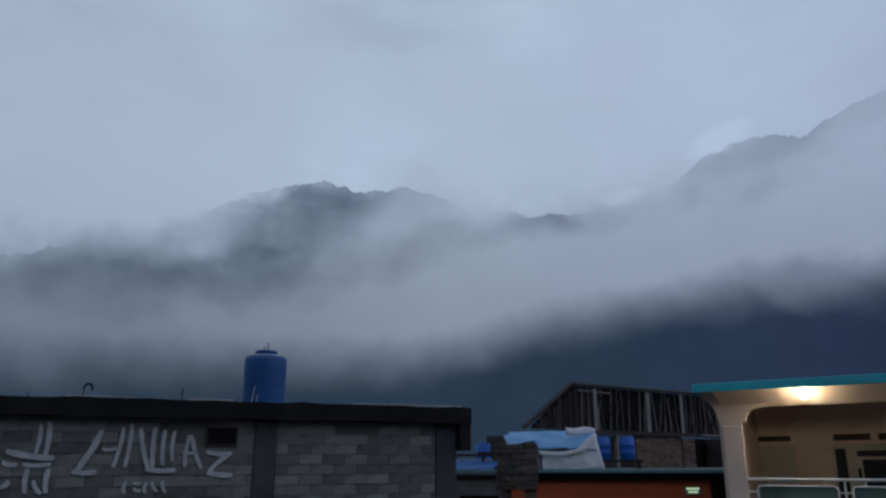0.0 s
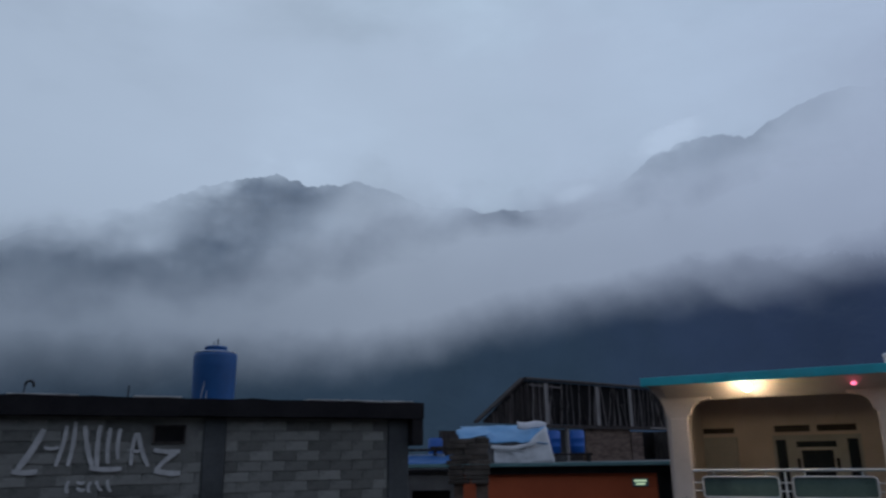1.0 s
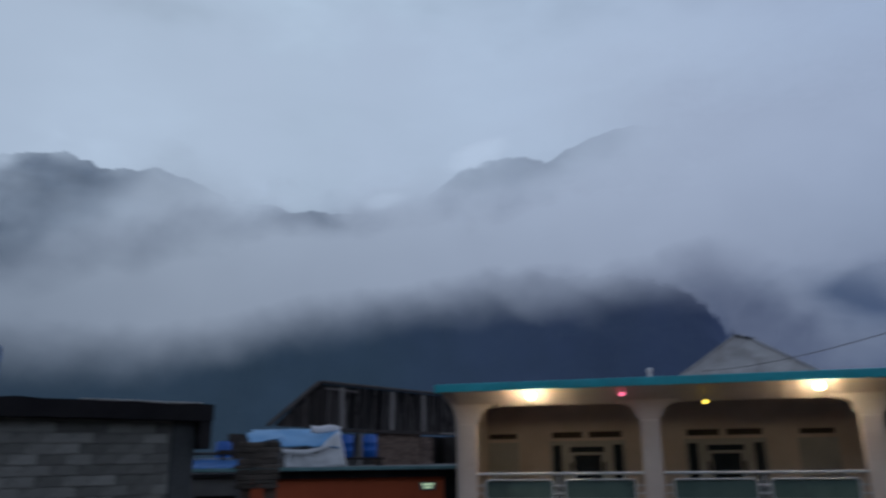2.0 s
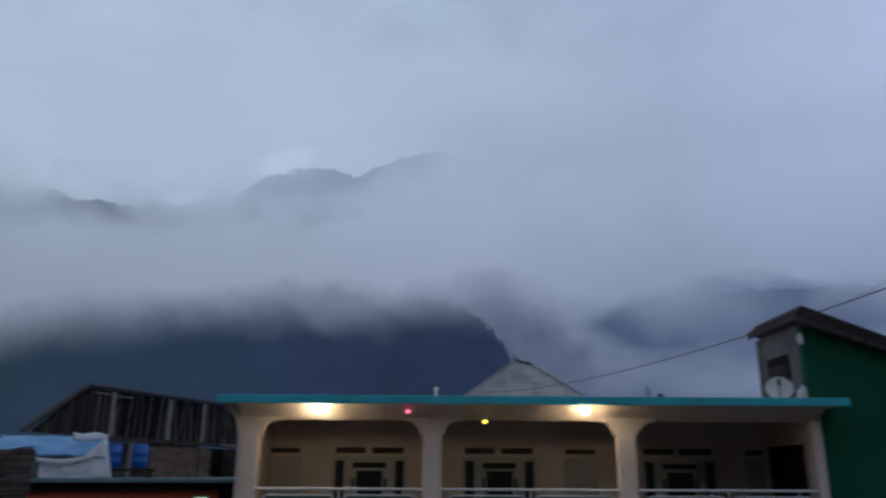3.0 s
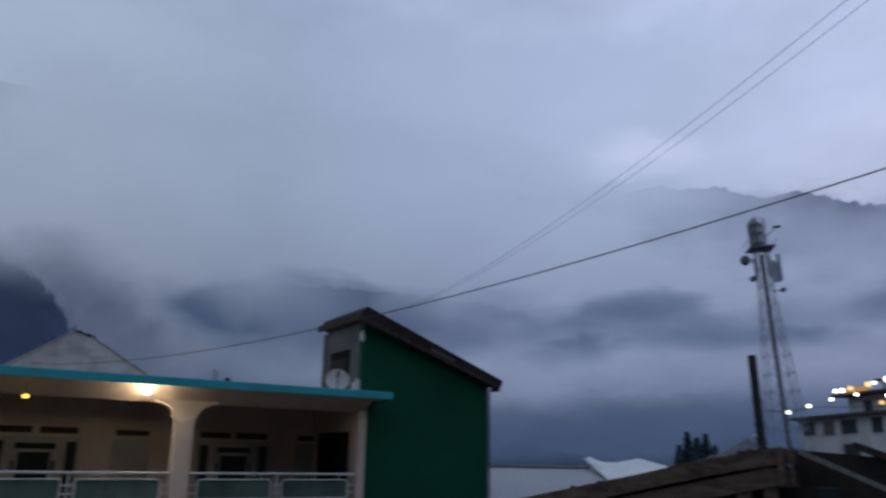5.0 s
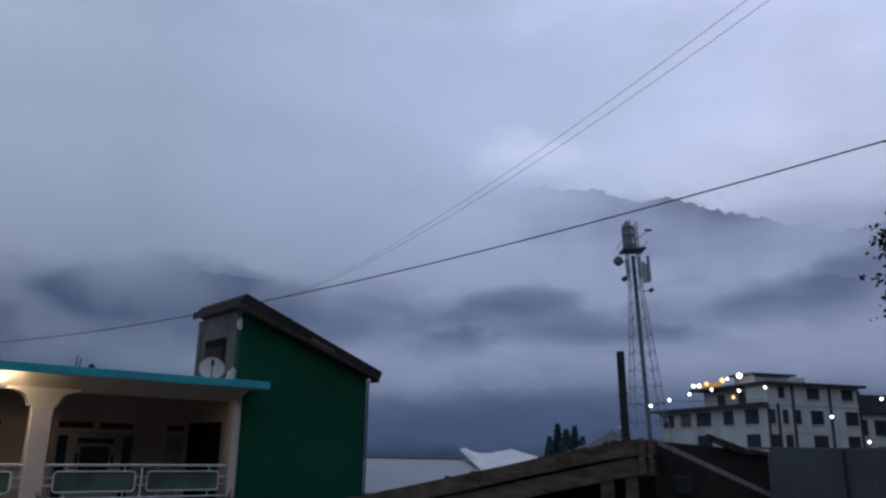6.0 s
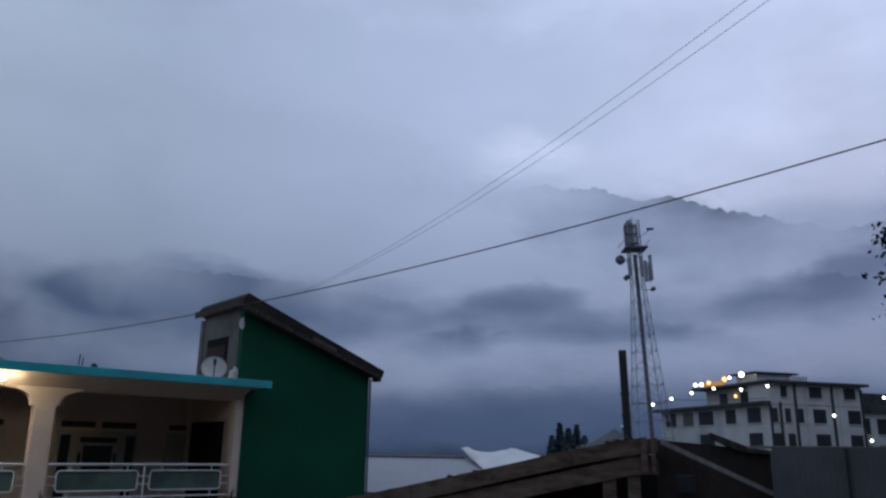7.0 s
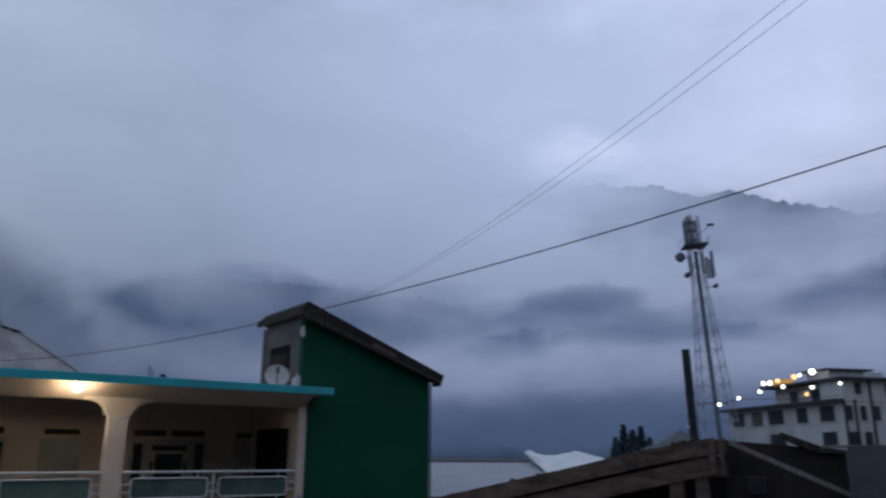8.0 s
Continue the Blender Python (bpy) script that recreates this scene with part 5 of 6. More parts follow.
def build_timber_roof():
    roof = thing("timber_roof_shed", YARD, "open shed with a rough brown timber gable roof edge", "shed")
    rnd = random.Random(8)

    def verge(x):
        return 4.60 + (x - 0.9) * 0.2205 if x < 0.9 else 4.60

    x = -4.6
    while x < 1.25:
        w = min(rnd.uniform(0.45, 0.95), 1.27 - x)
        a, b = verge(x) + rnd.uniform(-0.02, 0.015), verge(x + w) + rnd.uniform(-0.02, 0.015)
        bm = extruded([(x + 0.001, a - 0.25), (x + w - 0.001, b - 0.25), (x + w - 0.001, b), (x + w * 0.5, (a + b) / 2 + rnd.uniform(-0.01, 0.02)), (x + 0.001, a)], 13.0 + rnd.uniform(-0.015, 0.015), 13.12)
        part("fascia_board", bm, RUST_BEAM, roof)
        x += w
    part("lower_beam", extruded([(-4.7, verge(-4.7) - 0.58), (0.9, 4.02), (1.27, 4.02), (1.27, 4.26), (0.9, 4.30), (-4.7, verge(-4.7) - 0.30)], 13.06, 13.30), RUST_BEAM, roof, "heavy brown timber beam")
    part("roof_sheet", extruded([(-4.7, verge(-4.7) - 0.03), (0.9, 4.57), (0.9, 4.60), (-4.7, verge(-4.7))], 13.13, 15.6), ROOF_RUST, roof)
    part("far_slope", extruded([(1.28, 4.58), (3.12, 4.42), (3.12, 3.50), (1.28, 3.50)], 13.5, 13.58), ROOF_RUST, roof, "dark sagging roof sheet")
    # black plate behind the posts, painted as shade under the roof
    part("shade_board", extruded([(-4.6, 2.0), (3.12, 2.0), (3.12, 3.6), (1.2, 4.4), (-4.6, 3.1)], 15.62, 15.7), SHADE_BLACK, roof)
    part("rake_beam", extruded([(1.30, 4.50), (3.10, 3.665), (3.10, 3.74), (1.32, 4.575)], 12.86, 12.93), PALE_WOOD, roof, "pale sloping timber")
    part("beam_end", boxed(2.98, 3.16, 12.84, 13.0, 3.60, 3.70), STEEL_DARK, roof)
    part("tie_beam", boxed(1.15, 3.1, 13.3, 13.45, 3.50, 3.60), RUST_BEAM, roof)
    for a, b in ((0.38, 0.60), (0.78, 0.98)):
        part("post", boxed(a, b, 13.1, 13.3, 0, 4.02, bevel=0.01), RUST_BEAM, roof)
    for a, b in ((1.0, 1.10), (1.16, 1.22)):
        part("stub_post", boxed(a, b, 12.94, 13.0, 4.06, 4.58, bevel=0.008), RUST_BEAM, roof)
    part("grey_plate", boxed(1.55, 1.85, 13.25, 13.3, 3.75, 4.02, bevel=0.01), STEEL_DARK, roof, "dull dark plate under the roof")
    board = thing("loose_board", YARD, "dark board lying slantwise on the shed roof", "board")
    part("plank", extruded([(2.16, 4.70), (2.78, 4.46), (3.1, 4.42), (3.1, 4.36), (2.6, 4.40), (2.16, 4.62)], 13.4, 13.62), OLD_WOOD, board)
    for k in range(9):
        x = rnd.choice((rnd.uniform(-0.8, 0.9), rnd.uniform(-3.2, 1.0)))
        rubble = thing("roof_lump", YARD @ pose(x, 13.06, verge(x) - 0.015, 0, 0, rnd.uniform(0, 90)), "pale stone weighing down the roof edge", "stone", "roof stones")
        bm = bmesh.new()
        bmesh.ops.create_icosphere(bm, subdivisions=1, radius=1)
        sx, sy, sz = rnd.uniform(0.05, 0.12), rnd.uniform(0.04, 0.08), rnd.uniform(0.02, 0.045)
        for v in bm.verts:
            v.co = Vector((v.co.x * sx, v.co.y * sy, (v.co.z + 0.7) * sz)) * (1 + 0.3 * noise.noise(v.co * 3 + Vector((k, 0, 0))))
        part("lump", bm, CONCRETE if k % 2 else STONE, rubble)


def build_pole():
    pole = thing("steel_pole", Matrix.Translation(polar(87.9, 13.6, 0)) @ pose(0, 0, 0, -1.0, -0.6, 0), "dark square steel pole rising past the shed roof", "pole")
    part("shaft", boxed(-0.065, 0.065, -0.065, 0.065, 0, 6.08, bevel=0.008), STEEL_DARK, pole)
    for z in (4.95, 5.32):
        part("collar", boxed(-0.075, 0.075, -0.075, 0.075, z, z + 0.035), STEEL_DARK, pole)


TINWALL = pose(0, 0, 0, 0, 0, -100)


def build_tin_wall():
    wall = thing("tin_wall", TINWALL, "weathered grey tin sheet wall with upright seams", "wall")
    edges = (-0.64, 0.30, 1.02, 1.80, 2.7, 3.6)
    for a, b in zip(edges, edges[1:]):
        bm = bmesh.new()
        n = 40
        front, back = [], []
        for i in range(n + 1):
            x = a + 0.006 + (b - a - 0.012) * i / n
            y = 12.0 + 0.002 * math.sin(x * 2 * math.pi / 0.076)
            for z, row in ((0.4, front), (4.46, back)):
                row.append((bm.verts.new((x, y, z)), bm.verts.new((x, y + 0.012, z))))
        for i in range(n):
            for k in (0, 1):
                bm.faces.new((front[i][k], front[i + 1][k], back[i + 1][k], back[i][k]))
            bm.faces.new((back[i][0], back[i + 1][0], back[i + 1][1], back[i][1]))
        bmesh.ops.recalc_face_normals(bm, faces=bm.faces)
        part("sheet", bm, TIN, wall)
        part("seam", boxed(b - 0.022, b + 0.022, 11.965, 11.985, 0.4, 4.45), STEEL_DARK, wall)
    part("top_rail", boxed(-0.95, 1.35, 12.03, 12.09, 4.435, 4.475), PALE_WOOD, wall, "pale top batten")
    part("top_shadow_rail", boxed(0.2, 3.6, 12.1, 12.2, 4.38, 4.46), OLD_WOOD, wall)
    for x in (-0.5, 1.2, 3.3):
        part("post", boxed(x - 0.04, x + 0.04, 12.03, 12.11, 0, 4.43), OLD_WOOD, wall)
    side = thing("tin_return_wall", TINWALL, "weathered tin sheet closing the shed side", "wall")
    part("sheet", boxed(-0.66, -0.645, 12.0, 15.5, 0.4, 4.4), TIN, side)


build_timber_roof()
build_pole()
build_tin_wall()


# ---- pale tin roof with a blown white sheet ----
LOWROOF = pose(0, 0, 0, 0, 0, -75)


def build_low_house():
    low = thing("low_house", LOWROOF, "low house with a pale grey tin roof", "house")
    n = 34
    bm = bmesh.new()
    rows = []
    for i in range(n * 2 + 1):
        x = -4.6 + 8.0 * i / (n * 2)
        lift = 0.008 * (i % 2)
        rows.append([bm.verts.new((x, 21.8, 3.25 + lift)), bm.verts.new((x, 26.0, 4.18 + lift)), bm.verts.new((x, 30.0, 3.25 + lift))])
    for a, b in zip(rows, rows[1:]):
        for j in range(2):
            bm.faces.new((a[j], b[j], b[j + 1], a[j + 1]))
    bmesh.ops.recalc_face_normals(bm, faces=bm.faces)
    bmesh.ops.solidify(bm, geom=bm.faces, thickness=0.02)
    part("roof", bm, PALE_TIN, low)
    part("ridge_cap", boxed(-4.65, 0.4, 25.85, 26.15, 4.19, 4.23, bevel=0.01), RIDGE_TIN, low, "rust-stained ridge cap")
    part("walls", boxed(-4.3, 3.1, 22.2, 29.6, 0, 3.3), CREAM, low)
    sheet = thing("white_sheet", LOWROOF, "rumpled white plastic sheet blown over the roof ridge", "sheet")

    def place(u, v):
        y = 24.2 + 1.9 * v
        x = 0.26 + 2.6 * u + 0.7 * (1 - v) * (1 - u) ** 2
        base = 3.25 + (y - 21.8) * 0.2214 + 0.045
        hump = 0.27 * math.exp(-abs((u - 0.07) / 0.16) ** 1.4) + 0.25 * math.exp(-abs((u - 0.64) / 0.22) ** 1.5)
        fold = 0.035 * abs(math.sin(7.5 * u + 2.0 * v)) + 0.02 * noise.noise(Vector((u * 9, v * 4, 2)))
        return Vector((x, y, base + hump * (v ** 1.6) * 0.92 + fold))

    draped(40, 14, place, WHITE_CLOTH, "rumpled_sheet", sheet)


build_low_house()


def build_far_hut():
    m = Matrix.Translation(polar(86.2, 60, 0)) @ pose(0, 0, 0, 0, 0, -80)
    hut = thing("far_hut", m, "small distant hut with a grey peaked tin roof", "hut")
    bm = bmesh.new()
    apex = bm.verts.new((0.5, 0, 6.3))
    base = [bm.verts.new(p) for p in ((-1.7, -1.5, 5.1), (1.9, -1.5, 5.1), (1.9, 1.5, 5.1), (-1.7, 1.5, 5.1))]
    for i in range(4):
        bm.faces.new((base[i], base[(i + 1) % 4], apex))
    bm.faces.new(base)
    bmesh.ops.recalc_face_normals(bm, faces=bm.faces)
    part("roof", bm, TIN, hut)
    part("eave", boxed(-2.0, 2.2, -1.8, 1.8, 4.98, 5.08, bevel=0.02), PALE_TIN, hut)
    part("walls", boxed(-1.6, 1.8, -1.4, 1.4, 0, 4.98), HOTEL_WHITE, hut)
    part("lamp_globe", turned([(0.03, 0), (0.10, 0.06), (0.12, 0.12), (0.10, 0.18), (0.03, 0.24)], 10, pose(1.0, -0.3, 6.3)), DISH_WHITE, hut)
    part("lamp_post", rodded((1.0, -0.3, 5.6), (1.0, -0.3, 6.3), 0.03), STEEL_DARK, hut)


build_far_hut()

# ---- the white hotel on the rise ----
HOTEL = Matrix.Translation(polar(97.1, 90, 0)) @ pose(0, 0, 0, 0, 0, -57)


def hotel_window(parent, m, x0, x1, z0, z1, label=""):
    frame_piece = part("window", boxed(x0 - 0.08, x1 + 0.08, -0.05, 0.02, z0 - 0.08, z1 + 0.08), HOTEL_DARK, parent, label)
    frame_piece.matrix_basis = m
    glass = part("pane", boxed(x0, x1, -0.07, -0.052, z0, z1), HOTEL_GLASS, frame_piece)
    part("mullion", boxed((x0 + x1) / 2 - 0.03, (x0 + x1) / 2 + 0.03, -0.09, -0.072, z0, z1), HOTEL_DARK, frame_piece)
    part("sill", boxed(x0 - 0.15, x1 + 0.15, -0.14, 0.02, z0 - 0.16, z0 - 0.081), HOTEL_WHITE, frame_piece)
    return glass


def build_hotel():
    hotel = thing("hotel", HOTEL, "white three-storey hotel with dark flat roofs and dark windows", "hotel")
    part("main_block", boxed(0, 12.6, 0, 20.6, 0, 9.95), HOTEL_WHITE, hotel)
    part("top_storey", boxed(0.0, 12.6, 0.0, 3.2, 10.0, 12.2), HOTEL_WHITE, hotel)
    part("top_storey", boxed(1.2, 12.6, 3.2, 12.4, 10.0, 12.2), HOTEL_WHITE, hotel)
    part("canopy", boxed(-0.9, 0.02, -0.3, 21.4, 9.95, 10.3, bevel=0.03), HOTEL_DARK, hotel, "dark projecting canopy")
    part("terrace_slab", boxed(0.0, 12.7, 0.0, 20.8, 9.952, 9.998), HOTEL_DARK, hotel)
    roof = part("roof", boxed(-0.5, 13.2, -0.7, 13.0, 12.2, 12.5, bevel=0.03), HOTEL_DARK, hotel, "dark flat roof edge")
    part("stair_head", boxed(0.8, 5.6, 2.5, 6.0, 12.5, 13.5), HOTEL_WHITE, roof)
    part("stair_roof", boxed(0.2, 6.2, 2.1, 6.4, 13.5, 13.68), HOTEL_DARK, roof)
    part("banner", boxed(4.0, 6.3, 1.0, 1.1, 12.5, 13.2), WHITE_CLOTH, roof, "pale cloth banner")
    for z0, z1, spans in ((10.85, 11.9, ((1.7, 2.35), (5.5, 7.0), (10.25, 11.65))),
                          (8.15, 9.5, ((0.15, 0.9), (2.05, 2.6), (3.75, 4.3), (5.8, 7.3), (10.5, 12.05))),
                          (5.4, 6.85, ((0.3, 1.2), (2.2, 2.95), (5.85, 7.6), (10.5, 12.0)))):
        for x0, x1 in spans:
            hotel_window(hotel, Matrix.Identity(4), x0, x1, z0, z1)
    for x, top in ((0.05, 10.0), (1.36, 10.2), (3.4, 12.15), (8.4, 12.1), (12.45, 11.9)):
        part("pipe", boxed(x - 0.10, x + 0.10, -0.22, -0.02, 0, top), HOTEL_DARK, hotel, "dark upright service pipe")
    for x in (4.9, 9.4):
        part("pier", boxed(x - 0.14, x + 0.14, -0.08, -0.01, 0, 11.95), HOTEL_WHITE, hotel)
    for z in (10.02, 7.2):
        part("string_course", boxed(0.02, 12.6, -0.06, -0.005, z, z + 0.14), HOTEL_WHITE, hotel)
    # the side wall runs away from the corner along the hotel's own y axis
    for y0, y1, glass, rows in ((17.4, 19.6, HOTEL_GLASS, 1), (13.75, 15.7, CURTAIN, 1), (9.8, 12.4, HOTEL_GLASS, 2), (5.7, 7.3, HOTEL_GLASS, 1), (1.5, 3.5, HOTEL_GLASS, 2)):
        for z0, z1 in ((8.15, 9.6), (5.5, 6.9))[:rows]:
            win = part("window", boxed(-0.05, 0.02, y0 - 0.08, y1 + 0.08, z0 - 0.08, z1 + 0.08), HOTEL_DARK, hotel)
            part("pane", boxed(-0.07, -0.052, y0, y1, z0, z1), glass, win)
            part("mullion", boxed(-0.09, -0.072, (y0 + y1) / 2 - 0.04, (y0 + y1) / 2 + 0.04, z0, z1), HOTEL_DARK, win)
            part("sill", boxed(-0.14, 0.02, y0 - 0.2, y1 + 0.2, z0 - 0.16, z0 - 0.081), HOTEL_WHITE, win)
    for y in (4.6, 8.4):
        part("terrace_door", boxed(1.15, 1.198, y, y + 1.4, 10.05, 11.7), HOTEL_GLASS, hotel)
    wing = thing("hotel_annex", HOTEL, "dim annex of the hotel under a dark roof", "annex")
    part("walls", boxed(13.0, 26, 1.5, 20, 0, 9.6), HOTEL_WHITE, wing)
    part("canopy", boxed(12.9, 26.5, 0.8, 20.5, 9.6, 10.4, bevel=0.03), HOTEL_DARK, wing)
    part("upper_wall", boxed(14.2, 26, 4.0, 20, 10.4, 12.0), HOTEL_DARK, wing)
    for x0, x1 in ((13.6, 14.8), (16.0, 17.6), (19, 20.6)):
        for z0, z1 in ((7.2, 8.8), (4.4, 5.8)):
            hotel_window(wing, Matrix.Translation((0, 1.5, 0)), x0, x1, z0, z1)


build_hotel()


def globe_lamp(bearing, height, reach, r, material, label, group):
    lamp = thing("globe_lamp", Matrix.Translation(sight(bearing, height, reach)), label, "lamp", group)
    part("globe", turned([(r * 0.2, -r * 0.98), (r * 0.72, -r * 0.7), (r, 0), (r * 0.72, r * 0.7), (r * 0.2, r * 0.98)], 12), material, lamp)
    part("bracket", rodded((0, 0, -r), (r * 1.2, r * 0.8, -r * 2.6), r * 0.12, sides=6), STEEL_DARK, lamp)


for bearing, height, reach in ((89.4, 3.6, 84), (90.7, 4.0, 84), (92.1, 4.4, 84), (93.6, 4.7, 84), (95.4, 4.6, 86), (97.1, 4.8, 87), (101.0, 2.8, 90), (103.0, 1.2, 90), (104.0, 3.9, 92)):
    globe_lamp(bearing, height, reach, 0.15, COOL_LAMP, "glowing white lamp by the hotel front", "hotel lamps")
globe_lamp(95.5, 5.62, 92, 0.30, COOL_LAMP, "bright floodlight on the hotel roof", "hotel lamps")
for bearing, height, r in ((92.4, 4.95, 0.20), (92.8, 4.97, 0.22), (94.7, 5.42, 0.16)):
    globe_lamp(bearing, height, 96, r, COOL_LAMP, "small white roof lamp on the hotel", "hotel lamps")
for bearing, height, r in ((93.3, 5.10, 0.24), (94.35, 5.32, 0.30), (95.0, 4.15, 0.20)):
    globe_lamp(bearing, height, 96, r, AMBER_LAMP, "amber lamp on the hotel terrace", "hotel lamps")
hang = thing("lamp_wire", Matrix.Identity(4), "thin black wire carrying the row of hotel lamps", "wire")
wire_bm = bmesh.new()
last = sight(88.0, 3.75, 84)
for bearing, height in ((89.4, 3.62), (90.7, 3.95), (92.1, 3.9), (95, 3.9), (97, 4.0)):
    nxt = sight(bearing, height, 84)
    rod(wire_bm, last, nxt, 0.03, sides=5)
    last = nxt
part("strand", wire_bm, CABLE, hang)
sign = thing("roof_sign", HOTEL @ pose(-0.2, 9.0, 12.3), "lit amber roof sign seen edge-on", "sign")
part("panel", boxed(-0.1, 0.1, -1.9, 1.9, 0.15, 0.75, bevel=0.02), AMBER_DIM, sign)
part("leg", rodded((0, -1.5, 0), (0, -1.5, 0.2), 0.05), STEEL_DARK, sign)
part("leg", rodded((0, 1.5, 0), (0, 1.5, 0.2), 0.05), STEEL_DARK, sign)


# ---- the lattice mast ----
def build_mast():
    mast = thing("radio_mast", Matrix.Translation(polar(89.4, 100, 0)) @ pose(0, 0, 0, 0, -2.4, -76), "tall grey lattice mast with antennas and a drum dish", "mast")
    top, base_w, top_w, levels = 34.5, 2.5, 0.75, 16

    def half(z):
        return base_w + (top_w - base_w) * min(z / 26.0, 1)

    corners = ((-1, -1), (1, -1), (1, 1), (-1, 1))
    for cx, cy in corners:
        bm = bmesh.new()
        rod(bm, (cx * base_w, cy * base_w, 0), (cx * top_w, cy * top_w, 26), 0.05, sides=6)
        rod(bm, (cx * top_w, cy * top_w, 26), (cx * top_w, cy * top_w, top), 0.07, sides=6)
        part("leg", bm, STEEL_MAST, mast)
    for k in range(levels + 1):
        z = top * k / levels
        w = half(z)
        bm = bmesh.new()
        for (ax, ay), (bx, by) in zip(corners, corners[1:] + corners[:1]):
            rod(bm, (ax * w, ay * w, z), (bx * w, by * w, z), 0.035, sides=5)
        part("ring", bm, STEEL_MAST, mast)
        if k < levels:
            z2 = top * (k + 1) / levels
            w2 = half(z2)
            for (ax, ay), (bx, by) in zip(corners, corners[1:] + corners[:1]):
                part("brace", rodded((ax * w, ay * w, z), (bx * w2, by * w2, z2), 0.024, sides=5), STEEL_MAST, mast)
                part("brace", rodded((bx * w, by * w, z), (ax * w2, ay * w2, z2), 0.024, sides=5), STEEL_MAST, mast)
    part("cable_ladder", boxed(-0.24, 0.24, -0.10, 0.10, 0.5, 30), STEEL_GREY, mast, "dark cable ladder")
    deck = part("platform", boxed(-1.5, 1.5, -1.5, 1.5, 30.62, 30.8), STEEL_GREY, mast, "grey working platform")
    for x in (-1.7, 1.7):
        part("guard_rail", rodded((x, -1.7, 31.5), (x, 1.7, 31.5), 0.04), STEEL_MAST, deck)
    for x, y, z0, z1 in ((1.6, -1.3, 26.3, 29.6), (0.3, -1.7, 26.6, 29.4), (-1.2, -1.5, 26.8, 29.2), (1.9, 0.6, 26.5, 29.0), (0.9, -1.5, 26.0, 28.8)):
        ant = part("panel_antenna", boxed(x - 0.2, x + 0.2, y - 0.12, y + 0.12, z0, z1, bevel=0.04), STEEL_MAST, mast)
        part("bracket", rodded((x, y, (z0 + z1) / 2), (x * 0.45, y * 0.45, (z0 + z1) / 2), 0.05), STEEL_MAST, ant)
    for x, z, r in ((-2.1, 29.2, 0.62), (-1.5, 26.8, 0.34), (1.8, 25.2, 0.26)):
        dish = part("drum_dish", turned([(r * 0.9, -0.25), (r, -0.2), (r, 0.25), (r * 0.85, 0.32)], 16, pose(x, -0.6, z, 80, 0, 20)), STEEL_GREY, mast)
        part("mount", rodded((x, -0.4, z), (x * 0.4, 0, z), 0.06), STEEL_MAST, dish)
    for x, z0, z1 in ((-0.5, 30.85, 34.9), (0.6, 30.85, 34.4), (0.0, 30.85, 35.2)):
        part("whip", rodded((x, 0, z0), (x, 0, z1), 0.09, 0.05, 6), STEEL_MAST, mast)
    # cage takes the pale tin so that its colour imitates the mist
    cage = part("antenna_cage", turned([(0.35, 30.85), (0.5, 31.2), (0.5, 34.2), (0.25, 34.7)], 12, pose(-0.4, -0.3, 0)), PALE_TIN, mast, "grey cluster of upright aerials")
    for k in range(9):
        a = 2 * math.pi * k / 9
        x, y = -0.4 + 0.78 * math.cos(a), -0.3 + 0.78 * math.sin(a)
        part("aerial", boxed(x - 0.07, x + 0.07, y - 0.07, y + 0.07, 31.0 + 0.15 * (k % 3), 33.9 + 0.3 * (k % 2), bevel=0.03), PALE_TIN, cage)
    for z in (31.4, 32.7, 33.8):
        part("hoop", turned([(0.76, z), (0.81, z), (0.81, z + 0.05), (0.76, z + 0.05)], 18, pose(-0.4, -0.3, 0)), STEEL_MAST, cage)
    arm = part("side_arm", rodded((0.7, 0, 32.2), (2.3, 0, 33.4), 0.05), STEEL_MAST, mast)
    part("aerial", boxed(1.9, 2.8, -0.06, 0.06, 33.3, 33.6), STEEL_DARK, arm)


build_mast()


# ---- trees ----
def conifer(m, h, w, seed, label, group):
    rnd = random.Random(seed)
    tree = thing("conifer", m, label, "tree", group)
    part("trunk", rodded((0, 0, 0), (0, 0, h * 0.95), w * 0.09, 0.02, 7), BARK, tree)
    bm = bmesh.new()
    z = h * 0.12
    while z < h:
        reach = w * (1 - z / h) ** 0.8 * rnd.uniform(0.75, 1.15) + 0.04
        for k in range(22):
            a = rnd.uniform(0, 6.283)
            tip = Vector((reach * math.cos(a), reach * math.sin(a), z - reach * 0.25))
            for s in range(4):
                c = Vector((0, 0, z + 0.1)).lerp(tip, 0.3 + 0.7 * s / 3)
                d = 0.09 * w * (1.2 - s / 4) + 0.03
                vs = [bm.verts.new(c + Vector((rnd.uniform(-d, d), rnd.uniform(-d, d), rnd.uniform(-d, d) * 0.8))) for _ in range(4)]
                for f in ((0, 1, 2), (0, 2, 3), (0, 3, 1), (1, 3, 2)):
                    bm.faces.new([vs[i] for i in f])
        z += h * 0.03
    part("crown", bm, NEEDLES, tree)


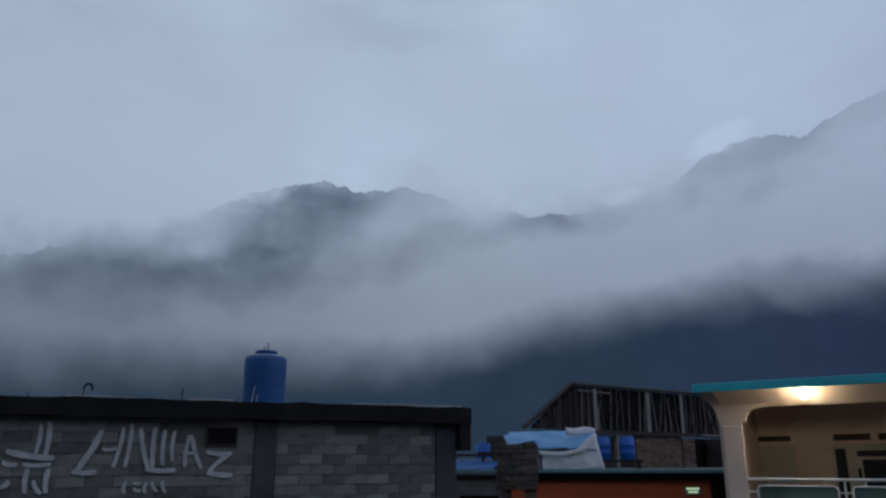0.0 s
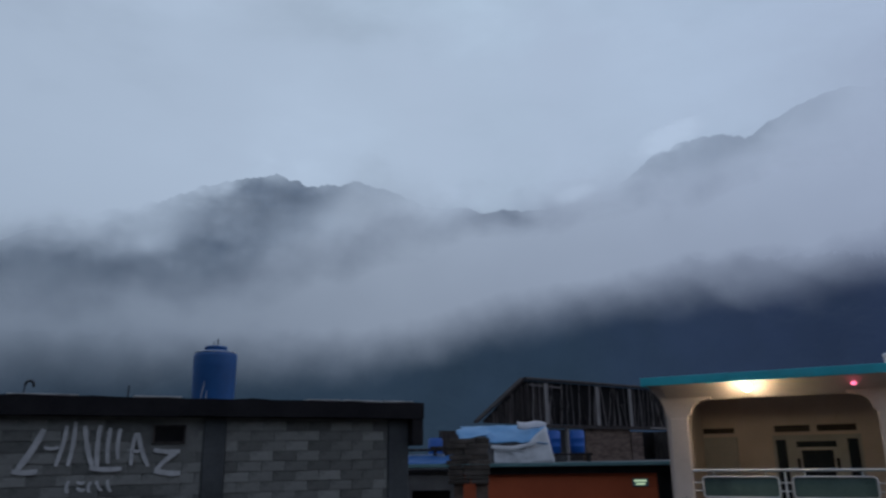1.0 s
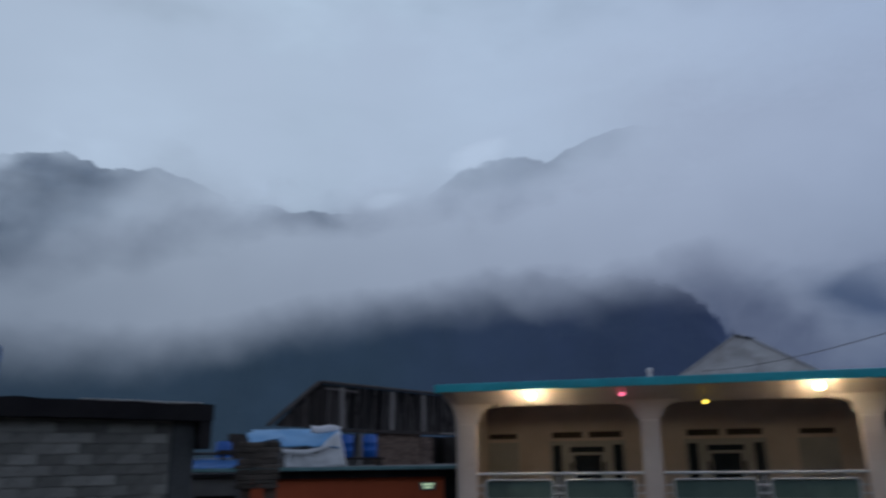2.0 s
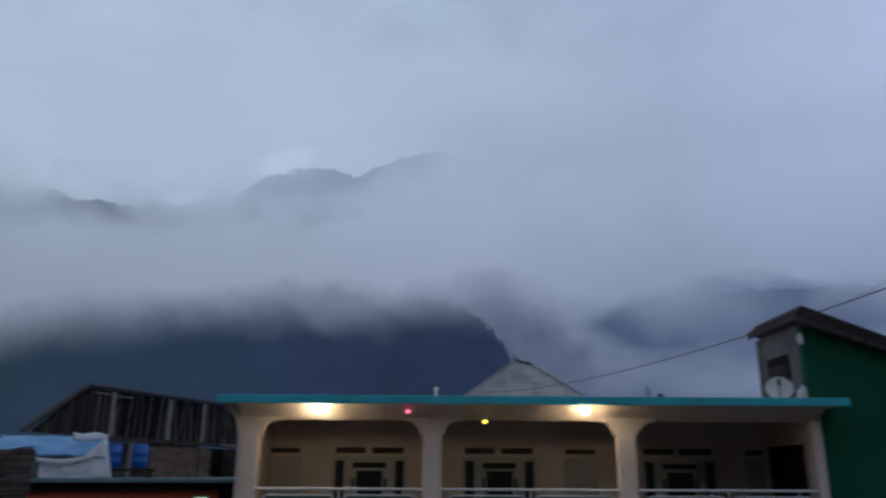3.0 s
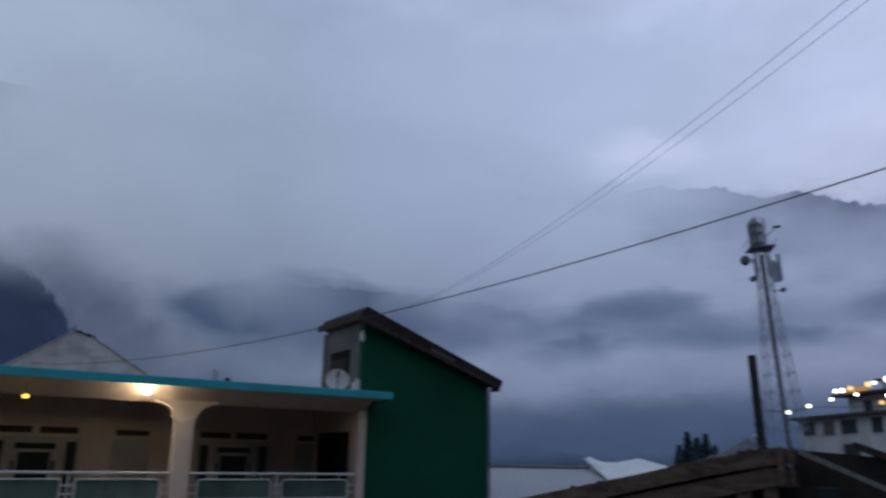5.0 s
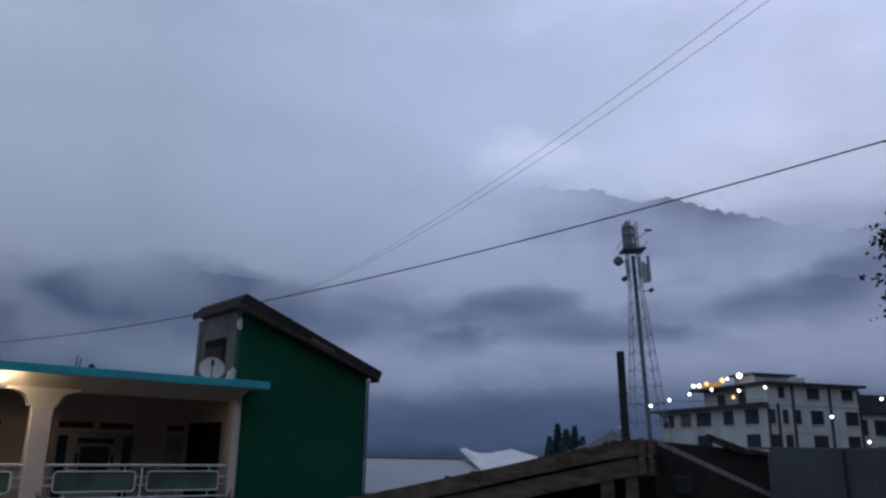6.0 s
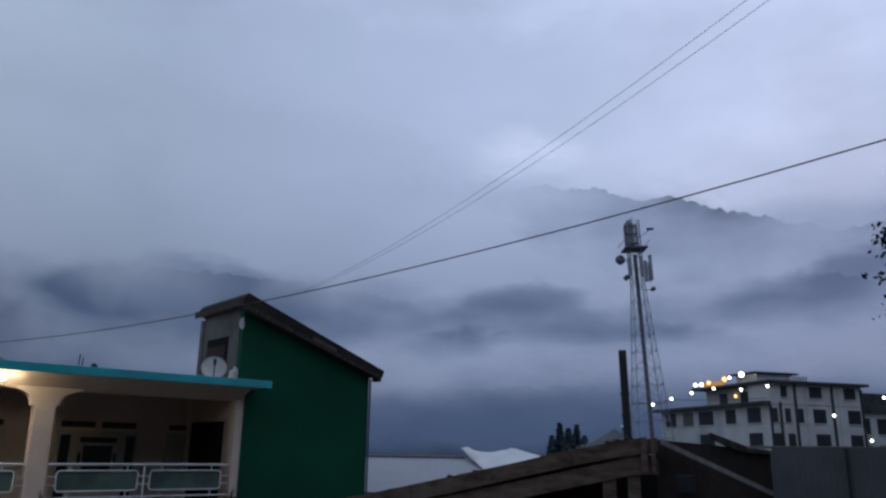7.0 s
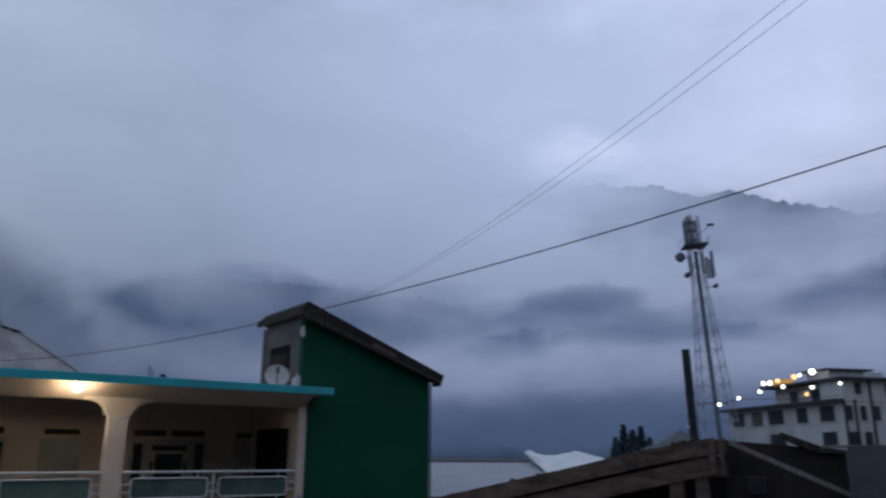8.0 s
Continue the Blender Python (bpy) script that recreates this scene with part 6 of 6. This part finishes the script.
for k, (bearing, reach, h, w) in enumerate(((82.15, 62, 5.7, 1.7), (82.75, 63, 6.7, 1.75), (83.35, 61, 6.2, 1.9), (83.95, 64, 6.6, 1.8), (84.5, 62, 5.7, 1.7))):
    conifer(Matrix.Translation(polar(bearing, reach, 0)), h, w, k, "small dark conifer behind the low roofs", "conifers")


def leafy_tree():
    rnd = random.Random(21)
    foot = polar(113, 11, 0)
    tree = thing("leafy_tree", Matrix.Translation(foot), "dark leafy tree with drooping branches at the lane side", "tree")
    part("trunk", rodded((0, 0, 0), (0.05, 0.1, 5.2), 0.2, 0.1, 10), BARK, tree)
    crown = bmesh.new()
    limbs = bmesh.new()
    inv = -foot

    def clump(c, r, n):
        for _ in range(n):
            p = c + Vector((rnd.gauss(0, r), rnd.gauss(0, r), rnd.gauss(0, r * 0.8)))
            d = Vector((rnd.uniform(-1, 1), rnd.uniform(-1, 1), rnd.uniform(-1.2, 0.4))).normalized()
            s = d.cross(Vector((rnd.uniform(-1, 1), rnd.uniform(-1, 1), rnd.uniform(-1, 1)))).normalized()
            L = rnd.uniform(0.05, 0.10)
            a, b = crown.verts.new(p), crown.verts.new(p + d * L)
            m1, m2 = crown.verts.new(p + d * L * 0.5 + s * L * 0.3), crown.verts.new(p + d * L * 0.5 - s * L * 0.3)
            crown.faces.new((a, m1, b, m2))

    ends = [sight(106.5, 14.3, 9.8), sight(106.6, 10.8, 9.7), sight(107.1, 9.0, 9.6), sight(108.0, 12.6, 9.9), sight(108.4, 15.8, 10), sight(109.5, 11.5, 10.1), sight(111, 17, 10.4), sight(113, 14, 10.6), sight(116, 18, 11), sight(118, 13, 11), sight(121, 16, 11.4), sight(114, 20, 11), sight(110, 8.5, 10.4)]
    for e in ends:
        e = e + inv
        start = Vector((0.05, 0.1, rnd.uniform(3.8, 5.2)))
        mid = start.lerp(e, 0.55) + Vector((0, 0, 0.25))
        rod(limbs, start, mid, 0.05, 0.03, 6)
        rod(limbs, mid, e, 0.03, 0.01, 6)
        clump(e, 0.13, 560)
        clump(mid.lerp(e, 0.62), 0.15, 330)
    part("limbs", limbs, BARK, tree)
    part("crown", crown, LEAF, tree)


leafy_tree()
